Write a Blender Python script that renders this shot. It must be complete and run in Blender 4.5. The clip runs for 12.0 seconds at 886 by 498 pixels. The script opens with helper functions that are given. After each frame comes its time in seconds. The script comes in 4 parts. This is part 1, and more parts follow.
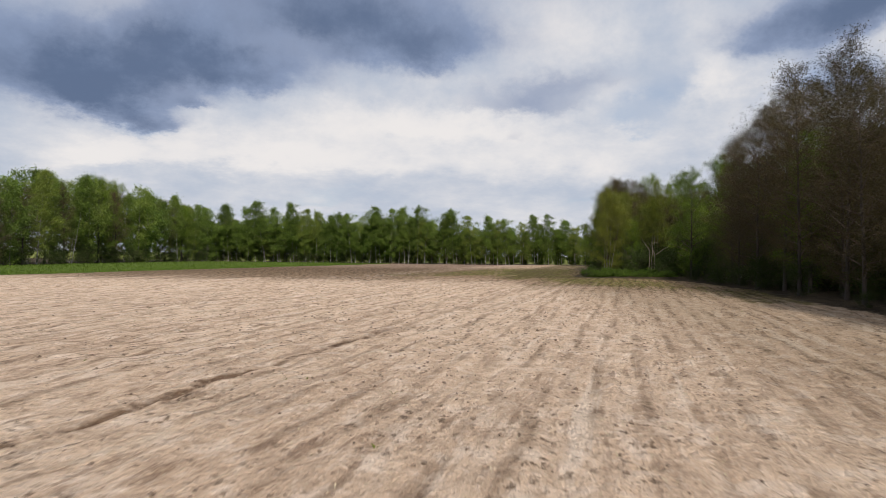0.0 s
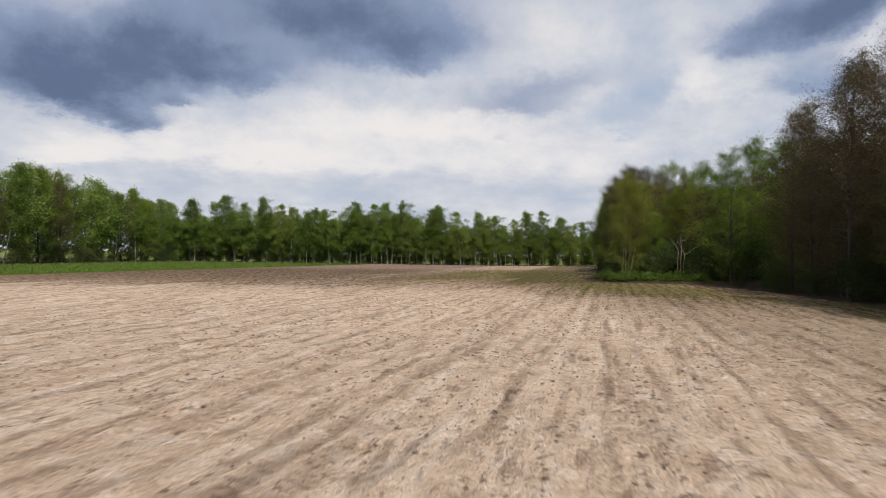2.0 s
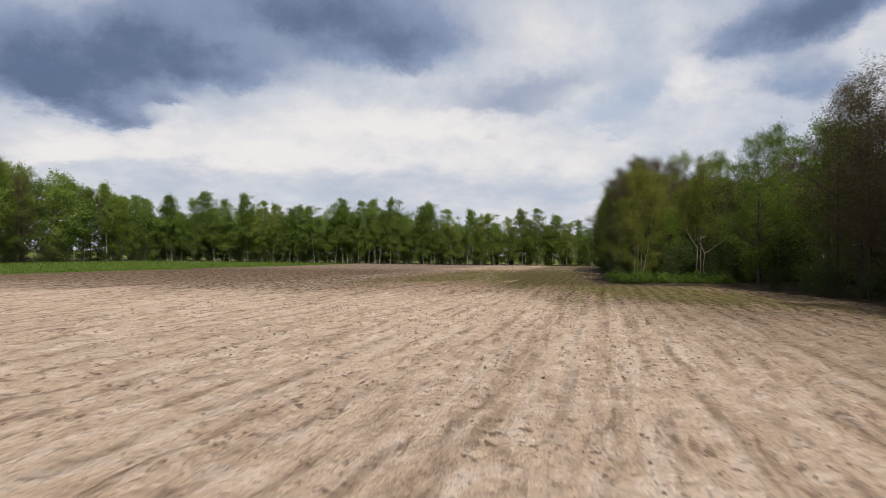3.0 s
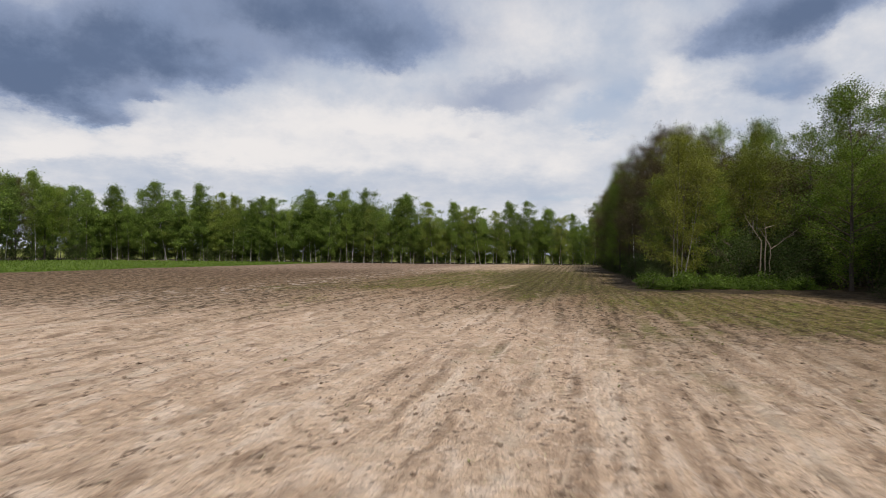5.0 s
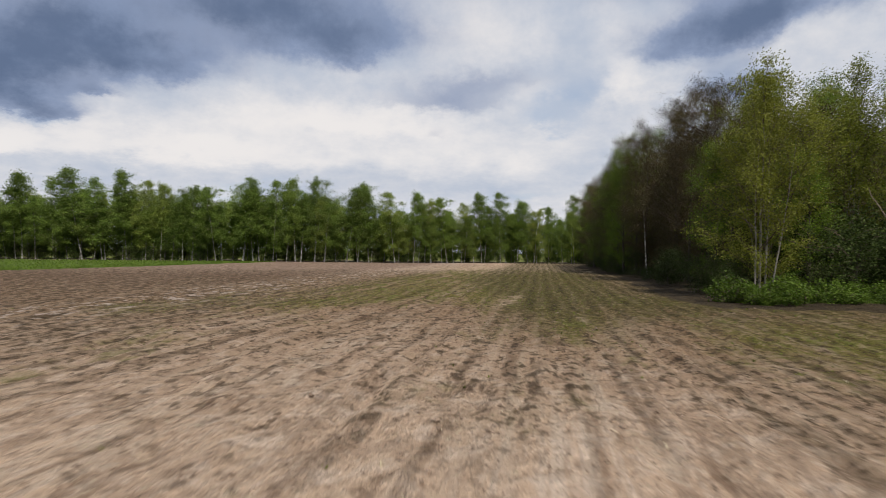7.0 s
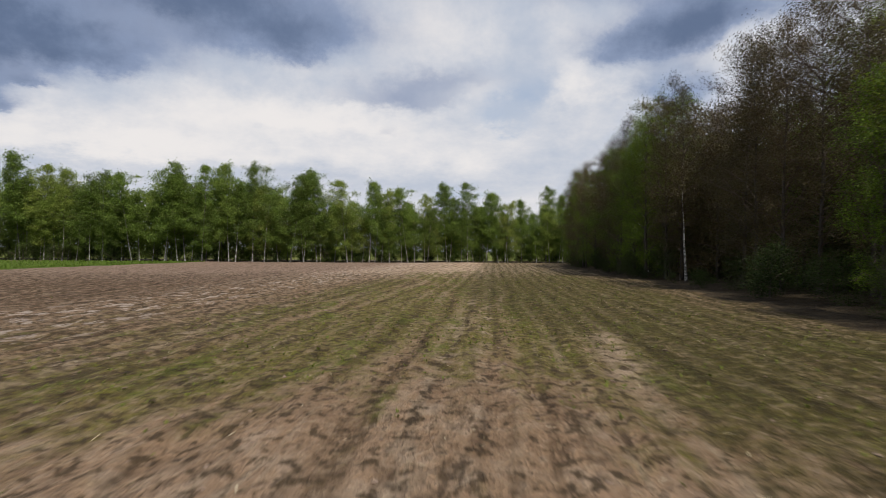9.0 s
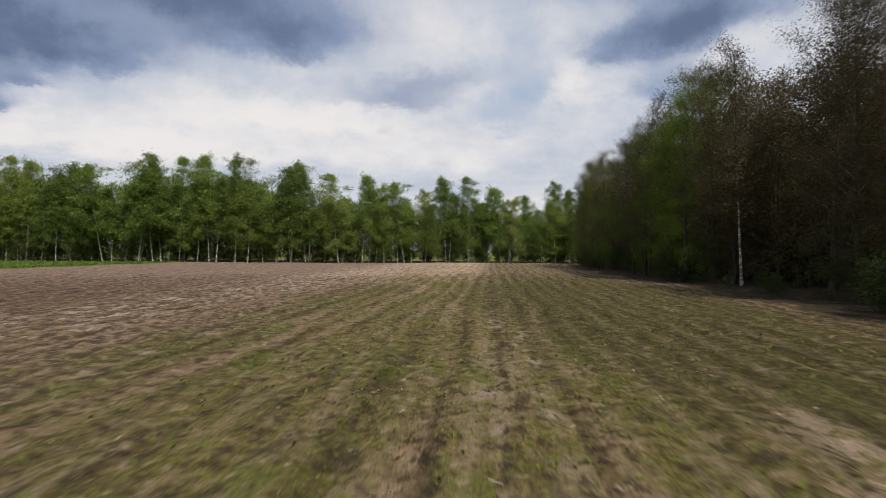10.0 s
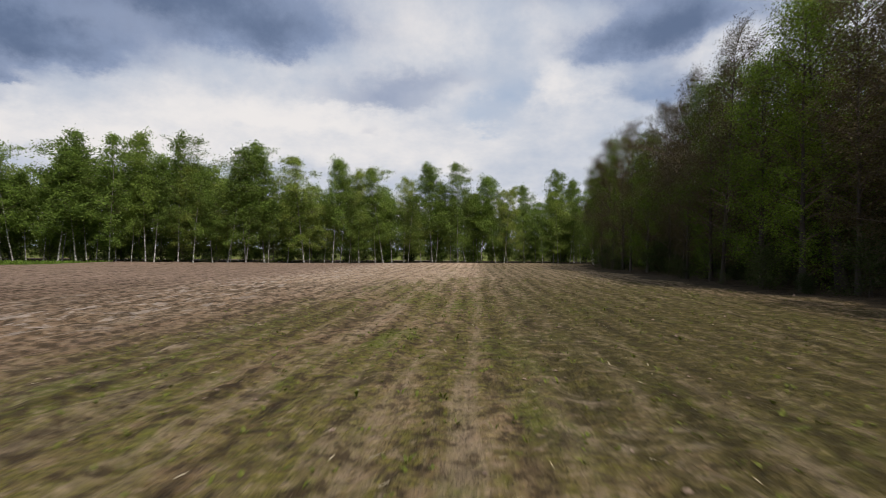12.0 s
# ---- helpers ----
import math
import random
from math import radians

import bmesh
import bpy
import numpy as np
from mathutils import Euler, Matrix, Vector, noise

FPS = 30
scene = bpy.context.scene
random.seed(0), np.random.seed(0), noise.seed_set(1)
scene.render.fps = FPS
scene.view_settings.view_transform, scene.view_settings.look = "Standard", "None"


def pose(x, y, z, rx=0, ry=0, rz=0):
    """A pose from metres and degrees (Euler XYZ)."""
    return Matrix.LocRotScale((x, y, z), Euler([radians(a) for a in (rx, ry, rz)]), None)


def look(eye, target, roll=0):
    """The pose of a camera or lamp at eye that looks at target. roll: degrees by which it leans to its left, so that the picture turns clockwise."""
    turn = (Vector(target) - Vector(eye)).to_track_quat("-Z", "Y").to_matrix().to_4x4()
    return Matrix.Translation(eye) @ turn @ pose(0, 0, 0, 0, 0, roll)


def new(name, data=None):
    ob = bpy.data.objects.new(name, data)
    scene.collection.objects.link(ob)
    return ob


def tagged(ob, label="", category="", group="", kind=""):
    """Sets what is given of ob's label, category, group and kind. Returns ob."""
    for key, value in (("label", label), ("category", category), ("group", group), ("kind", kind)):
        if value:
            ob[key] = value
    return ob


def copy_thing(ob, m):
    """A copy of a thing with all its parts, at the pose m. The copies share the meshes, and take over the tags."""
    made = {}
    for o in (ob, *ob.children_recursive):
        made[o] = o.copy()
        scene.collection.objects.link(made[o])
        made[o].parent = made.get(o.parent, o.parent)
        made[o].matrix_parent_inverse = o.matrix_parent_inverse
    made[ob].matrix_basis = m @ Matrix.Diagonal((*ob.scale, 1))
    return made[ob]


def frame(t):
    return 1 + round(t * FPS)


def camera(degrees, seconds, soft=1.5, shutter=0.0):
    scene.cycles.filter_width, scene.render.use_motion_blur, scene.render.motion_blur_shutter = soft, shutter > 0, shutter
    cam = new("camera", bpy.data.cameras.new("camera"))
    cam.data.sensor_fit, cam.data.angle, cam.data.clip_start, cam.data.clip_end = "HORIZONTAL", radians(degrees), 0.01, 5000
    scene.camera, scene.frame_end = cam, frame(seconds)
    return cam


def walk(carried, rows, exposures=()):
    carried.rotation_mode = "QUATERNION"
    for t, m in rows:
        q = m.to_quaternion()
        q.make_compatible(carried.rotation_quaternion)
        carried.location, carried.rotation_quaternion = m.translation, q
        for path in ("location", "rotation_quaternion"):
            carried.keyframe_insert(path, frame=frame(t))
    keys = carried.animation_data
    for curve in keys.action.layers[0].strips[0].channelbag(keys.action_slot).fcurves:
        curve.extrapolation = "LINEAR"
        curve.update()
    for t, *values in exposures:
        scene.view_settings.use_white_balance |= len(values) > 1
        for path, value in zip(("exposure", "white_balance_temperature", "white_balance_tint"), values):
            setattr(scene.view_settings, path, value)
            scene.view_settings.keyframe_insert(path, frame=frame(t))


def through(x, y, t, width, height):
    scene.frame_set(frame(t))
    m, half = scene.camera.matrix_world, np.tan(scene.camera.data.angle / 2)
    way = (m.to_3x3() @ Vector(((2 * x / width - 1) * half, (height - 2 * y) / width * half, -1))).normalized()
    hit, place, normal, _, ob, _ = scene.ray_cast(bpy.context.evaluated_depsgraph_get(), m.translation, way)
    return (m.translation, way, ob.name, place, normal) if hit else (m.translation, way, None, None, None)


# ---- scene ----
cam = camera(70.7, 12.0, soft=0.85, shutter=0.4)
PATH = [  # seconds, eye x y z, heading, pitch, roll
    (0.0, 0.628, 4.379, 2.140, 0.80, 0.58, 0.71),
    (0.5, 0.623, 7.096, 2.151, 0.92, 0.59, 0.75),
    (1.0, 0.648, 10.057, 2.147, 1.26, 0.60, 0.78),
    (1.5, 0.707, 12.970, 2.132, 1.60, 0.59, 0.80),
    (2.0, 0.784, 16.109, 2.109, 2.06, 0.59, 0.81),
    (2.5, 0.902, 19.121, 2.079, 2.44, 0.57, 0.82),
    (3.0, 1.072, 22.496, 2.046, 2.90, 0.55, 0.81),
    (5.0, 2.441, 35.983, 1.907, 4.39, 0.45, 0.74),
    (5.5, 2.687, 39.142, 1.877, 4.76, 0.42, 0.72),
    (6.0, 2.826, 42.505, 1.849, 5.42, 0.39, 0.69),
    (6.5, 2.981, 45.847, 1.823, 6.55, 0.35, 0.66),
    (7.0, 3.164, 49.404, 1.801, 8.02, 0.32, 0.64),
    (9.0, 3.862, 63.026, 1.718, 12.41, 0.22, 0.55),
    (9.5, 4.422, 66.355, 1.693, 12.50, 0.21, 0.54),
    (10.0, 5.073, 69.783, 1.662, 12.68, 0.20, 0.53),
    (10.5, 5.722, 72.896, 1.623, 12.92, 0.19, 0.54),
    (11.0, 6.402, 76.236, 1.573, 13.15, 0.20, 0.55),
    (11.5, 7.074, 79.415, 1.510, 13.50, 0.20, 0.56),
    (12.0, 7.820, 82.429, 1.429, 14.06, 0.22, 0.59),
]
walk(cam, [(t, pose(x, y, z, 90 + pitch, 0, -heading) @ pose(0, 0, 0, 0, 0, roll)) for t, x, y, z, heading, pitch, roll in PATH])

# ---- world, sun ----
SUN_AZ, SUN_EL = 163.0, 53.0  # degrees clockwise from +y, and above the horizon
sun = new("sun", bpy.data.lights.new("sun", "SUN"))
sun.data.energy, sun.data.angle, sun.data.color = 4.4, radians(2.0), (1.0, 0.93, 0.84)
sun.matrix_world = look((60, -60, 90), (60 - math.sin(radians(SUN_AZ)) * 50, -60 - math.cos(radians(SUN_AZ)) * 50, 90 - math.tan(radians(SUN_EL)) * 50))


class Nodes:
    """Short-hand for node trees."""

    def __init__(self, tree):
        self.tree = tree

    def add(self, kind, **values):
        node = self.tree.nodes.new(kind)
        for key, value in values.items():
            if key in node.inputs.keys():
                self.feed(node.inputs[key], value)
        return node

    def feed(self, socket, value):
        if isinstance(value, bpy.types.NodeSocket):
            self.tree.links.new(value, socket)
        else:
            socket.default_value = value

    def math(self, op, a, b=0.0, c=0.0, clamp=False):
        node = self.tree.nodes.new("ShaderNodeMath")
        node.operation, node.use_clamp = op, clamp
        for i, v in enumerate((a, b, c)):
            self.feed(node.inputs[i], v)
        return node.outputs[0]

    def mix(self, fac, a, b, blend="MIX"):
        node = self.tree.nodes.new("ShaderNodeMix")
        node.data_type, node.blend_type, node.clamp_factor = "RGBA", blend, True
        self.feed(node.inputs[0], fac)
        self.feed(node.inputs[6], (*a, 1) if isinstance(a, tuple) and len(a) == 3 else a)
        self.feed(node.inputs[7], (*b, 1) if isinstance(b, tuple) and len(b) == 3 else b)
        return node.outputs[2]

    def noise(self, vector, scale, detail=4.0, rough=0.55, distort=0.0):
        return self.add("ShaderNodeTexNoise", Vector=vector, Scale=scale, Detail=detail, Roughness=rough, Distortion=distort)

    def span(self, value, low, high, a=0.0, b=1.0):
        node = self.tree.nodes.new("ShaderNodeMapRange")
        node.interpolation_type = "SMOOTHSTEP"
        for i, v in enumerate((value, low, high, a, b)):
            self.feed(node.inputs[i], v)
        return node.outputs[0]

    def xyz(self, x, y, z):
        return self.add("ShaderNodeCombineXYZ", X=x, Y=y, Z=z).outputs[0]


def build_sky():
    world = bpy.data.worlds.new("sky")
    scene.world = world
    world.use_nodes = True
    world.node_tree.nodes.clear()
    n = Nodes(world.node_tree)
    way = n.add("ShaderNodeTexCoord").outputs["Generated"]
    split = n.add("ShaderNodeSeparateXYZ", Vector=way)
    x, y, z = split.outputs
    deg = 180 / math.pi
    az = n.math("MULTIPLY", n.math("ARCTAN2", x, y), deg)
    el = n.math("MULTIPLY", n.math("ARCSINE", z), deg)
    # billows: wide and flat, finer towards the horizon
    lift = n.math("LOGARITHM", n.math("ADD", n.math("MAXIMUM", el, 0.0), 6.0), math.e)
    billow = n.xyz(n.math("MULTIPLY", az, 0.05), n.math("MULTIPLY", lift, 1.45), 2.0)
    wob = n.add("ShaderNodeSeparateColor", Color=n.noise(billow, 1.7, 9.0, 0.64).outputs["Color"])
    azw = n.math("ADD", az, n.math("MULTIPLY_ADD", wob.outputs[0], 13.0, -6.5))
    elw = n.math("ADD", el, n.math("MULTIPLY_ADD", wob.outputs[1], 7.0, -3.5))

    def masses(blobs):
        total = 0.0
        for a, e, wa, we, power in blobs:
            da = n.math("DIVIDE", n.math("SUBTRACT", azw, a), wa)
            de = n.math("DIVIDE", n.math("SUBTRACT", elw, e), we)
            de = n.math("MULTIPLY", de, n.math("MULTIPLY_ADD", n.math("LESS_THAN", de, 0.0), 0.75, 0.8))
            r2 = n.math("ADD", n.math("MULTIPLY", da, da), n.math("MULTIPLY", de, de))
            total = n.math("MULTIPLY_ADD", n.math("EXPONENT", n.math("MULTIPLY", r2, -1.0)), power, total)
        return total

    # heading, elevation, half-widths in degrees, weight
    dark = masses(((-17.8, 15.4, 7.7, 2.5, 1.0), (-21.7, 17.7, 5.3, 2.7, 0.75), (-2.9, 18.5, 7.6, 2.5, 1.0), (-10.9, 20.4, 6.7, 2.3, 0.7), (-28.1, 11.4, 4.6, 1.9, 1.0),
                   (-29.1, 15.2, 5.0, 2.5, 0.75), (30.5, 17.7, 5.3, 2.0, 0.9), (36.8, 18.8, 5.1, 2.5, 1.0), (7.0, 14.0, 8.5, 1.2, 0.40), (14.0, 15.2, 6.0, 1.0, 0.20)))
    dark = n.math("ADD", dark, masses(((30.5, 13.8, 2.4, 1.6, 0.5), (33.4, 13.7, 2.3, 2.1, 0.45), (7.2, 10.9, 1.9, 0.8, 0.24), (-20.6, 12.1, 1.7, 0.6, 0.45), (-19.2, 23.4, 15.0, 3.8, 0.8),
                                       (2.7, 25.2, 11.9, 3.6, 0.5), (33.7, 23.1, 11.8, 3.1, 0.8), (-24.8, 10.1, 2.7, 0.7, 0.4), (-40, 15, 9, 5, 0.9), (-30.5, 12.6, 6.0, 2.2, 0.6), (-24.0, 13.6, 6.0, 2.2, 0.35))))
    clear = masses(((21.5, 14.2, 3.6, 2.6, 0.65), (18.0, 11.6, 5.0, 1.5, 0.6), (13.8, 5.1, 5.2, 0.8, 0.6), (-8.7, 5.1, 9.0, 0.7, 0.5), (31.4, 13.9, 3.3, 2.4, 0.6),
                    (15.6, 16.0, 3.4, 1.2, 0.4), (-26.0, 9.5, 5.3, 0.6, 0.4), (26.1, 17.6, 3.1, 1.7, 0.3)))
    bright = masses(((1.3, 11.4, 9.5, 1.7, 0.9), (-17.7, 7.9, 8.2, 1.4, 0.8), (-27.5, 7.5, 3.4, 0.9, 0.8), (25.0, 13.8, 2.4, 2.2, 0.8), (10.7, 8.7, 9.4, 2.1, 0.6),
                     (-8.8, 10.8, 6.2, 2.3, 0.5), (12.1, 18.5, 4.7, 3.5, 0.35), (-4.8, 7.5, 11.6, 1.2, 0.5)))
    # the rest of the sky: the same broken cloud
    aside = n.math("MAXIMUM", n.span(el, 24.0, 36.0), n.span(n.math("ABSOLUTE", az), 42.0, 55.0))
    height = n.math("ADD", n.math("MAXIMUM", z, 0.0), 0.15)
    drift = n.noise(n.xyz(n.math("DIVIDE", x, height), n.math("DIVIDE", y, height), 0.0), 0.9, 6.0, 0.6)
    dark = n.math("MULTIPLY_ADD", aside, n.span(drift.outputs[0], 0.48, 0.68), dark)
    soft = n.noise(billow, 2.6, 9.0, 0.62).outputs[0]
    large = n.noise(billow, 0.9, 3.0, 0.5).outputs[0]
    blue = n.add("ShaderNodeTexSky")
    blue.sky_type, blue.sun_disc = "NISHITA", False
    blue.sun_elevation, blue.sun_rotation = radians(SUN_EL), radians(SUN_AZ)
    sky = n.mix(1.0, blue.outputs[0], (0.10, 0.10, 0.10), "MULTIPLY")
    lit = n.math("ADD", n.math("MULTIPLY", bright, 0.45), n.math("MULTIPLY_ADD", soft, 1.1, -0.25))
    white = n.mix(n.span(lit, 0.0, 0.80), (0.46, 0.52, 0.63), (0.84, 0.81, 0.80))
    murk = n.math("ADD", n.math("MULTIPLY", dark, n.math("MULTIPLY_ADD", soft, 1.6, 0.2)), n.math("MULTIPLY_ADD", large, 0.7, -0.33))
    clouds = n.mix(n.span(murk, 0.04, 0.66, 0.0, 0.80), white, (0.195, 0.265, 0.43))
    clouds = n.mix(n.span(murk, 0.42, 1.4, 0.0, 0.85), clouds, (0.095, 0.14, 0.24))
    gap = n.span(n.math("ADD", clear, n.math("MULTIPLY_ADD", soft, 0.9, -0.45)), 0.25, 0.95, 0.0, 0.8)
    colour = n.mix(gap, clouds, n.mix(0.5, sky, (0.33, 0.45, 0.66)))
    back = n.add("ShaderNodeBackground", Color=colour, Strength=1.0)
    out = n.add("ShaderNodeOutputWorld", Surface=back.outputs[0])


build_sky()


# ---- materials ----
def material(name):
    mat = bpy.data.materials.new(name)
    mat.use_nodes = True
    mat.node_tree.nodes.clear()
    return mat, Nodes(mat.node_tree)


def finish(n, shader):
    n.add("ShaderNodeOutputMaterial", Surface=shader)


def bump(n, height, strength, distance):
    return n.add("ShaderNodeBump", Height=height, Strength=strength, Distance=distance).outputs[0]


ROW = radians(17.0)  # heading of the drill rows


def ground_material():
    mat, n = material("field_soil")
    pos = n.add("ShaderNodeNewGeometry").outputs["Position"]
    split = n.add("ShaderNodeSeparateXYZ", Vector=pos)
    px, py, _ = split.outputs
    u = n.math("SUBTRACT", n.math("MULTIPLY", px, math.cos(ROW)), n.math("MULTIPLY", py, math.sin(ROW)))
    v = n.math("ADD", n.math("MULTIPLY", px, math.sin(ROW)), n.math("MULTIPLY", py, math.cos(ROW)))
    rowed = n.xyz(n.math("MULTIPLY", u, 2.2), n.math("MULTIPLY", v, 0.45), 0.0)
    streak = n.xyz(n.math("MULTIPLY", u, 0.55), n.math("MULTIPLY", v, 0.07), 3.0)
    weed = n.add("ShaderNodeAttribute")
    weed.attribute_name = "weed"
    litter = n.add("ShaderNodeAttribute")
    litter.attribute_name = "litter"
    broad = n.noise(streak, 1.0, 4.0).outputs[0]
    mid = n.noise(rowed, 1.2, 5.0, 0.6).outputs[0]
    grain = n.noise(pos, 14.0, 5.0, 0.65).outputs[0]
    clod = n.noise(pos, 4.5, 4.0, 0.6).outputs[0]
    soil = n.mix(n.span(broad, 0.34, 0.66), (0.61, 0.44, 0.315), (0.70, 0.525, 0.385))
    soil = n.mix(n.span(mid, 0.46, 0.34, 0.0, 0.35), soil, (0.30, 0.205, 0.14))
    soil = n.mix(n.span(mid, 0.54, 0.66, 0.0, 0.6), soil, (0.78, 0.63, 0.51))
    # soft hand-wide lumps, and long pale and brown streaks along the rows; clods' shaded sides are in the brown
    lump = n.noise(n.xyz(n.math("MULTIPLY", u, 2.3), n.math("MULTIPLY", v, 1.5), 61.0), 1.0, 4.0, 0.6).outputs[0]
    soil = n.mix(n.span(lump, 0.50, 0.36, 0.0, 0.6), soil, (0.38, 0.268, 0.19))
    soil = n.mix(n.span(lump, 0.51, 0.65, 0.0, 0.65), soil, (0.84, 0.70, 0.585))
    lane = n.noise(n.xyz(n.math("MULTIPLY", u, 1.9), n.math("MULTIPLY", v, 0.10), 65.0), 1.0, 5.0, 0.66).outputs[0]
    soil = n.mix(n.span(lane, 0.46, 0.34, 0.0, 0.62), soil, (0.31, 0.21, 0.145))
    soil = n.mix(n.span(lane, 0.54, 0.66, 0.0, 0.6), soil, (0.86, 0.73, 0.61))
    crumb = n.noise(n.xyz(n.math("MULTIPLY", u, 10.0), n.math("MULTIPLY", v, 6.0), 31.0), 1.0, 5.0, 0.62).outputs[0]
    soil = n.mix(n.span(crumb, 0.43, 0.35, 0.0, 0.55), soil, (0.20, 0.125, 0.08))
    soil = n.mix(n.span(crumb, 0.54, 0.64, 0.0, 0.5), soil, (0.82, 0.67, 0.54))
    soil = n.mix(n.span(clod, 0.43, 0.34, 0.0, 0.35), soil, (0.24, 0.155, 0.10))
    # dark turned clods, in loose strings along the rows
    turned = n.noise(n.xyz(n.math("MULTIPLY", u, 6.5), n.math("MULTIPLY", v, 4.2), 63.0), 1.0, 3.0, 0.6).outputs[0]
    strung = n.span(n.noise(n.xyz(n.math("MULTIPLY", u, 1.6), n.math("MULTIPLY", v, 0.22), 67.0), 1.0, 3.0).outputs[0], 0.44, 0.60)
    soil = n.mix(n.math("MULTIPLY", n.span(turned, 0.44, 0.36, 0.0, 0.95), strung), soil, (0.115, 0.072, 0.045))
    soil = n.mix(n.span(grain, 0.30, 0.70, 0.0, 0.3), soil, (0.62, 0.48, 0.36))
    # drill rows: broken furrows, the shade in them put into the colour, and pale crests
    furrow = n.noise(n.xyz(n.math("MULTIPLY", u, 3.6), n.math("MULTIPLY", v, 0.7), 9.0), 1.0, 5.0, 0.65).outputs[0]
    track = n.noise(n.xyz(n.math("MULTIPLY", u, 1.5), n.math("MULTIPLY", v, 0.05), 4.0), 1.0, 6.0, 0.7).outputs[0]
    broken = n.span(n.noise(n.xyz(n.math("MULTIPLY", u, 0.5), n.math("MULTIPLY", v, 0.5), 1.0), 1.0, 3.0).outputs[0], 0.34, 0.52)
    soil = n.mix(n.math("MULTIPLY", n.span(furrow, 0.44, 0.35, 0.0, 0.6), broken), soil, (0.19, 0.115, 0.072))
    soil = n.mix(n.span(furrow, 0.58, 0.70, 0.0, 0.5), soil, (0.75, 0.595, 0.46))
    soil = n.mix(n.span(track, 0.38, 0.32, 0.0, 0.25), soil, (0.24, 0.16, 0.105))
    soil = n.mix(n.span(track, 0.62, 0.72, 0.0, 0.4), soil, (0.68, 0.565, 0.45))
    # a few deeper wheel and tine marks
    shift = n.math("MULTIPLY_ADD", n.noise(n.xyz(0.0, n.math("MULTIPLY", v, 0.35), 17.0), 1.0, 3.0).outputs[0], 0.5, -0.25)
    marks, crests = 0.0, 0.0
    for at, wide, deep in ((-7.15, 0.12, 1.2), (-9.15, 0.09, 0.35), (-6.55, 0.08, 0.25), (-12.0, 0.09, 0.45), (-16.7, 0.12, 0.6), (-17.3, 0.10, 0.4), (-13.7, 0.10, 0.5), (-3.4, 0.08, 0.2), (-19.6, 0.12, 0.5)):
        gap = n.math("DIVIDE", n.math("ADD", n.math("SUBTRACT", u, at), shift), wide)
        marks = n.math("MULTIPLY_ADD", n.math("EXPONENT", n.math("MULTIPLY", n.math("MULTIPLY", gap, gap), -1.0)), deep, marks)
    for at, wide in ((-15.5, 0.22), (-14.9, 0.12), (-10.3, 0.14), (-8.9, 0.10), (-6.0, 0.12), (-21.0, 0.2)):
        gap = n.math("DIVIDE", n.math("ADD", n.math("SUBTRACT", u, at), shift), wide)
        crests = n.math("ADD", crests, n.math("EXPONENT", n.math("MULTIPLY", n.math("MULTIPLY", gap, gap), -1.0)))
    worn = n.noise(pos, 1.1, 5.0, 0.7).outputs[0]
    marks = n.math("MULTIPLY", marks, n.math("MULTIPLY", n.span(worn, 0.33, 0.48, 0.0, 1.0), n.span(py, 17.0, 27.0, 1.0, 0.35)), clamp=True)
    crests = n.math("MULTIPLY", crests, n.span(worn, 0.52, 0.40, 0.0, 0.75), clamp=True)
    straw = n.noise(n.xyz(n.math("MULTIPLY", u, 9.0), n.math("MULTIPLY", v, 3.0), 7.0), 1.0, 3.0).outputs[0]
    soil = n.mix(n.span(straw, 0.63, 0.72, 0.0, 0.5), soil, (0.56, 0.47, 0.33))
    # reddish, more open soil by the cereal strip; a pale dry streak along one drill row
    red = n.math("MULTIPLY", n.span(u, -24.0, -30.0), n.span(py, 60.0, 95.0))
    soil = n.mix(n.math("MULTIPLY", red, 0.8), soil, (0.33, 0.23, 0.19))
    dry = n.math("MULTIPLY", n.span(n.math("ABSOLUTE", n.math("ADD", u, n.math("MULTIPLY_ADD", broad, 5.0, 23.0))), 3.4, 0.4), n.span(n.math("ADD", n.math("MULTIPLY", furrow, 0.6), n.math("MULTIPLY", worn, 0.4)), 0.525, 0.575))
    # dimmer light towards the field's far end, as under cloud, put into soil colour
    far_dim = n.math("MULTIPLY_ADD", n.math("MAXIMUM", n.math("SUBTRACT", px, 4.0), 0.0), 1.3, n.math("MULTIPLY_ADD", broad, 24.0, -12.0))
    far_dim = n.span(n.math("ADD", py, far_dim), 46.0, 72.0, 0.0, 0.88)
    far_dim = n.math("MULTIPLY", far_dim, n.span(py, 92.0, 116.0, 1.0, 0.45))
    soil = n.mix(far_dim, soil, n.mix(1.0, soil, (0.40, 0.34, 0.26), "MULTIPLY"))
    leafy = n.noise(pos, 1.6, 6.0, 0.7).outputs[0]
    stripe = n.noise(n.xyz(n.math("MULTIPLY", u, 1.7), n.math("MULTIPLY", v, 0.12), 5.0), 1.0, 3.0).outputs[0]
    cover = n.math("ADD", weed.outputs["Fac"], n.math("ADD", n.math("MULTIPLY_ADD", leafy, 1.3, -0.65), n.math("MULTIPLY_ADD", stripe, 1.2, -0.6)))
    green = n.mix(n.span(grain, 0.35, 0.65), (0.054, 0.052, 0.008), (0.176, 0.170, 0.019))
    green = n.mix(n.span(clod, 0.45, 0.60, 0.0, 0.6), green, (0.17, 0.125, 0.050))
    colour = n.mix(n.span(cover, 0.45, 1.05, 0.0, 0.88), soil, green)
    # furrow shade again, put into the colour over soil and weeds alike
    colour = n.mix(n.math("MULTIPLY", n.span(furrow, 0.45, 0.33, 0.0, 0.7), n.span(far_dim, 0.2, 0.6)), colour, (0.055, 0.038, 0.024))
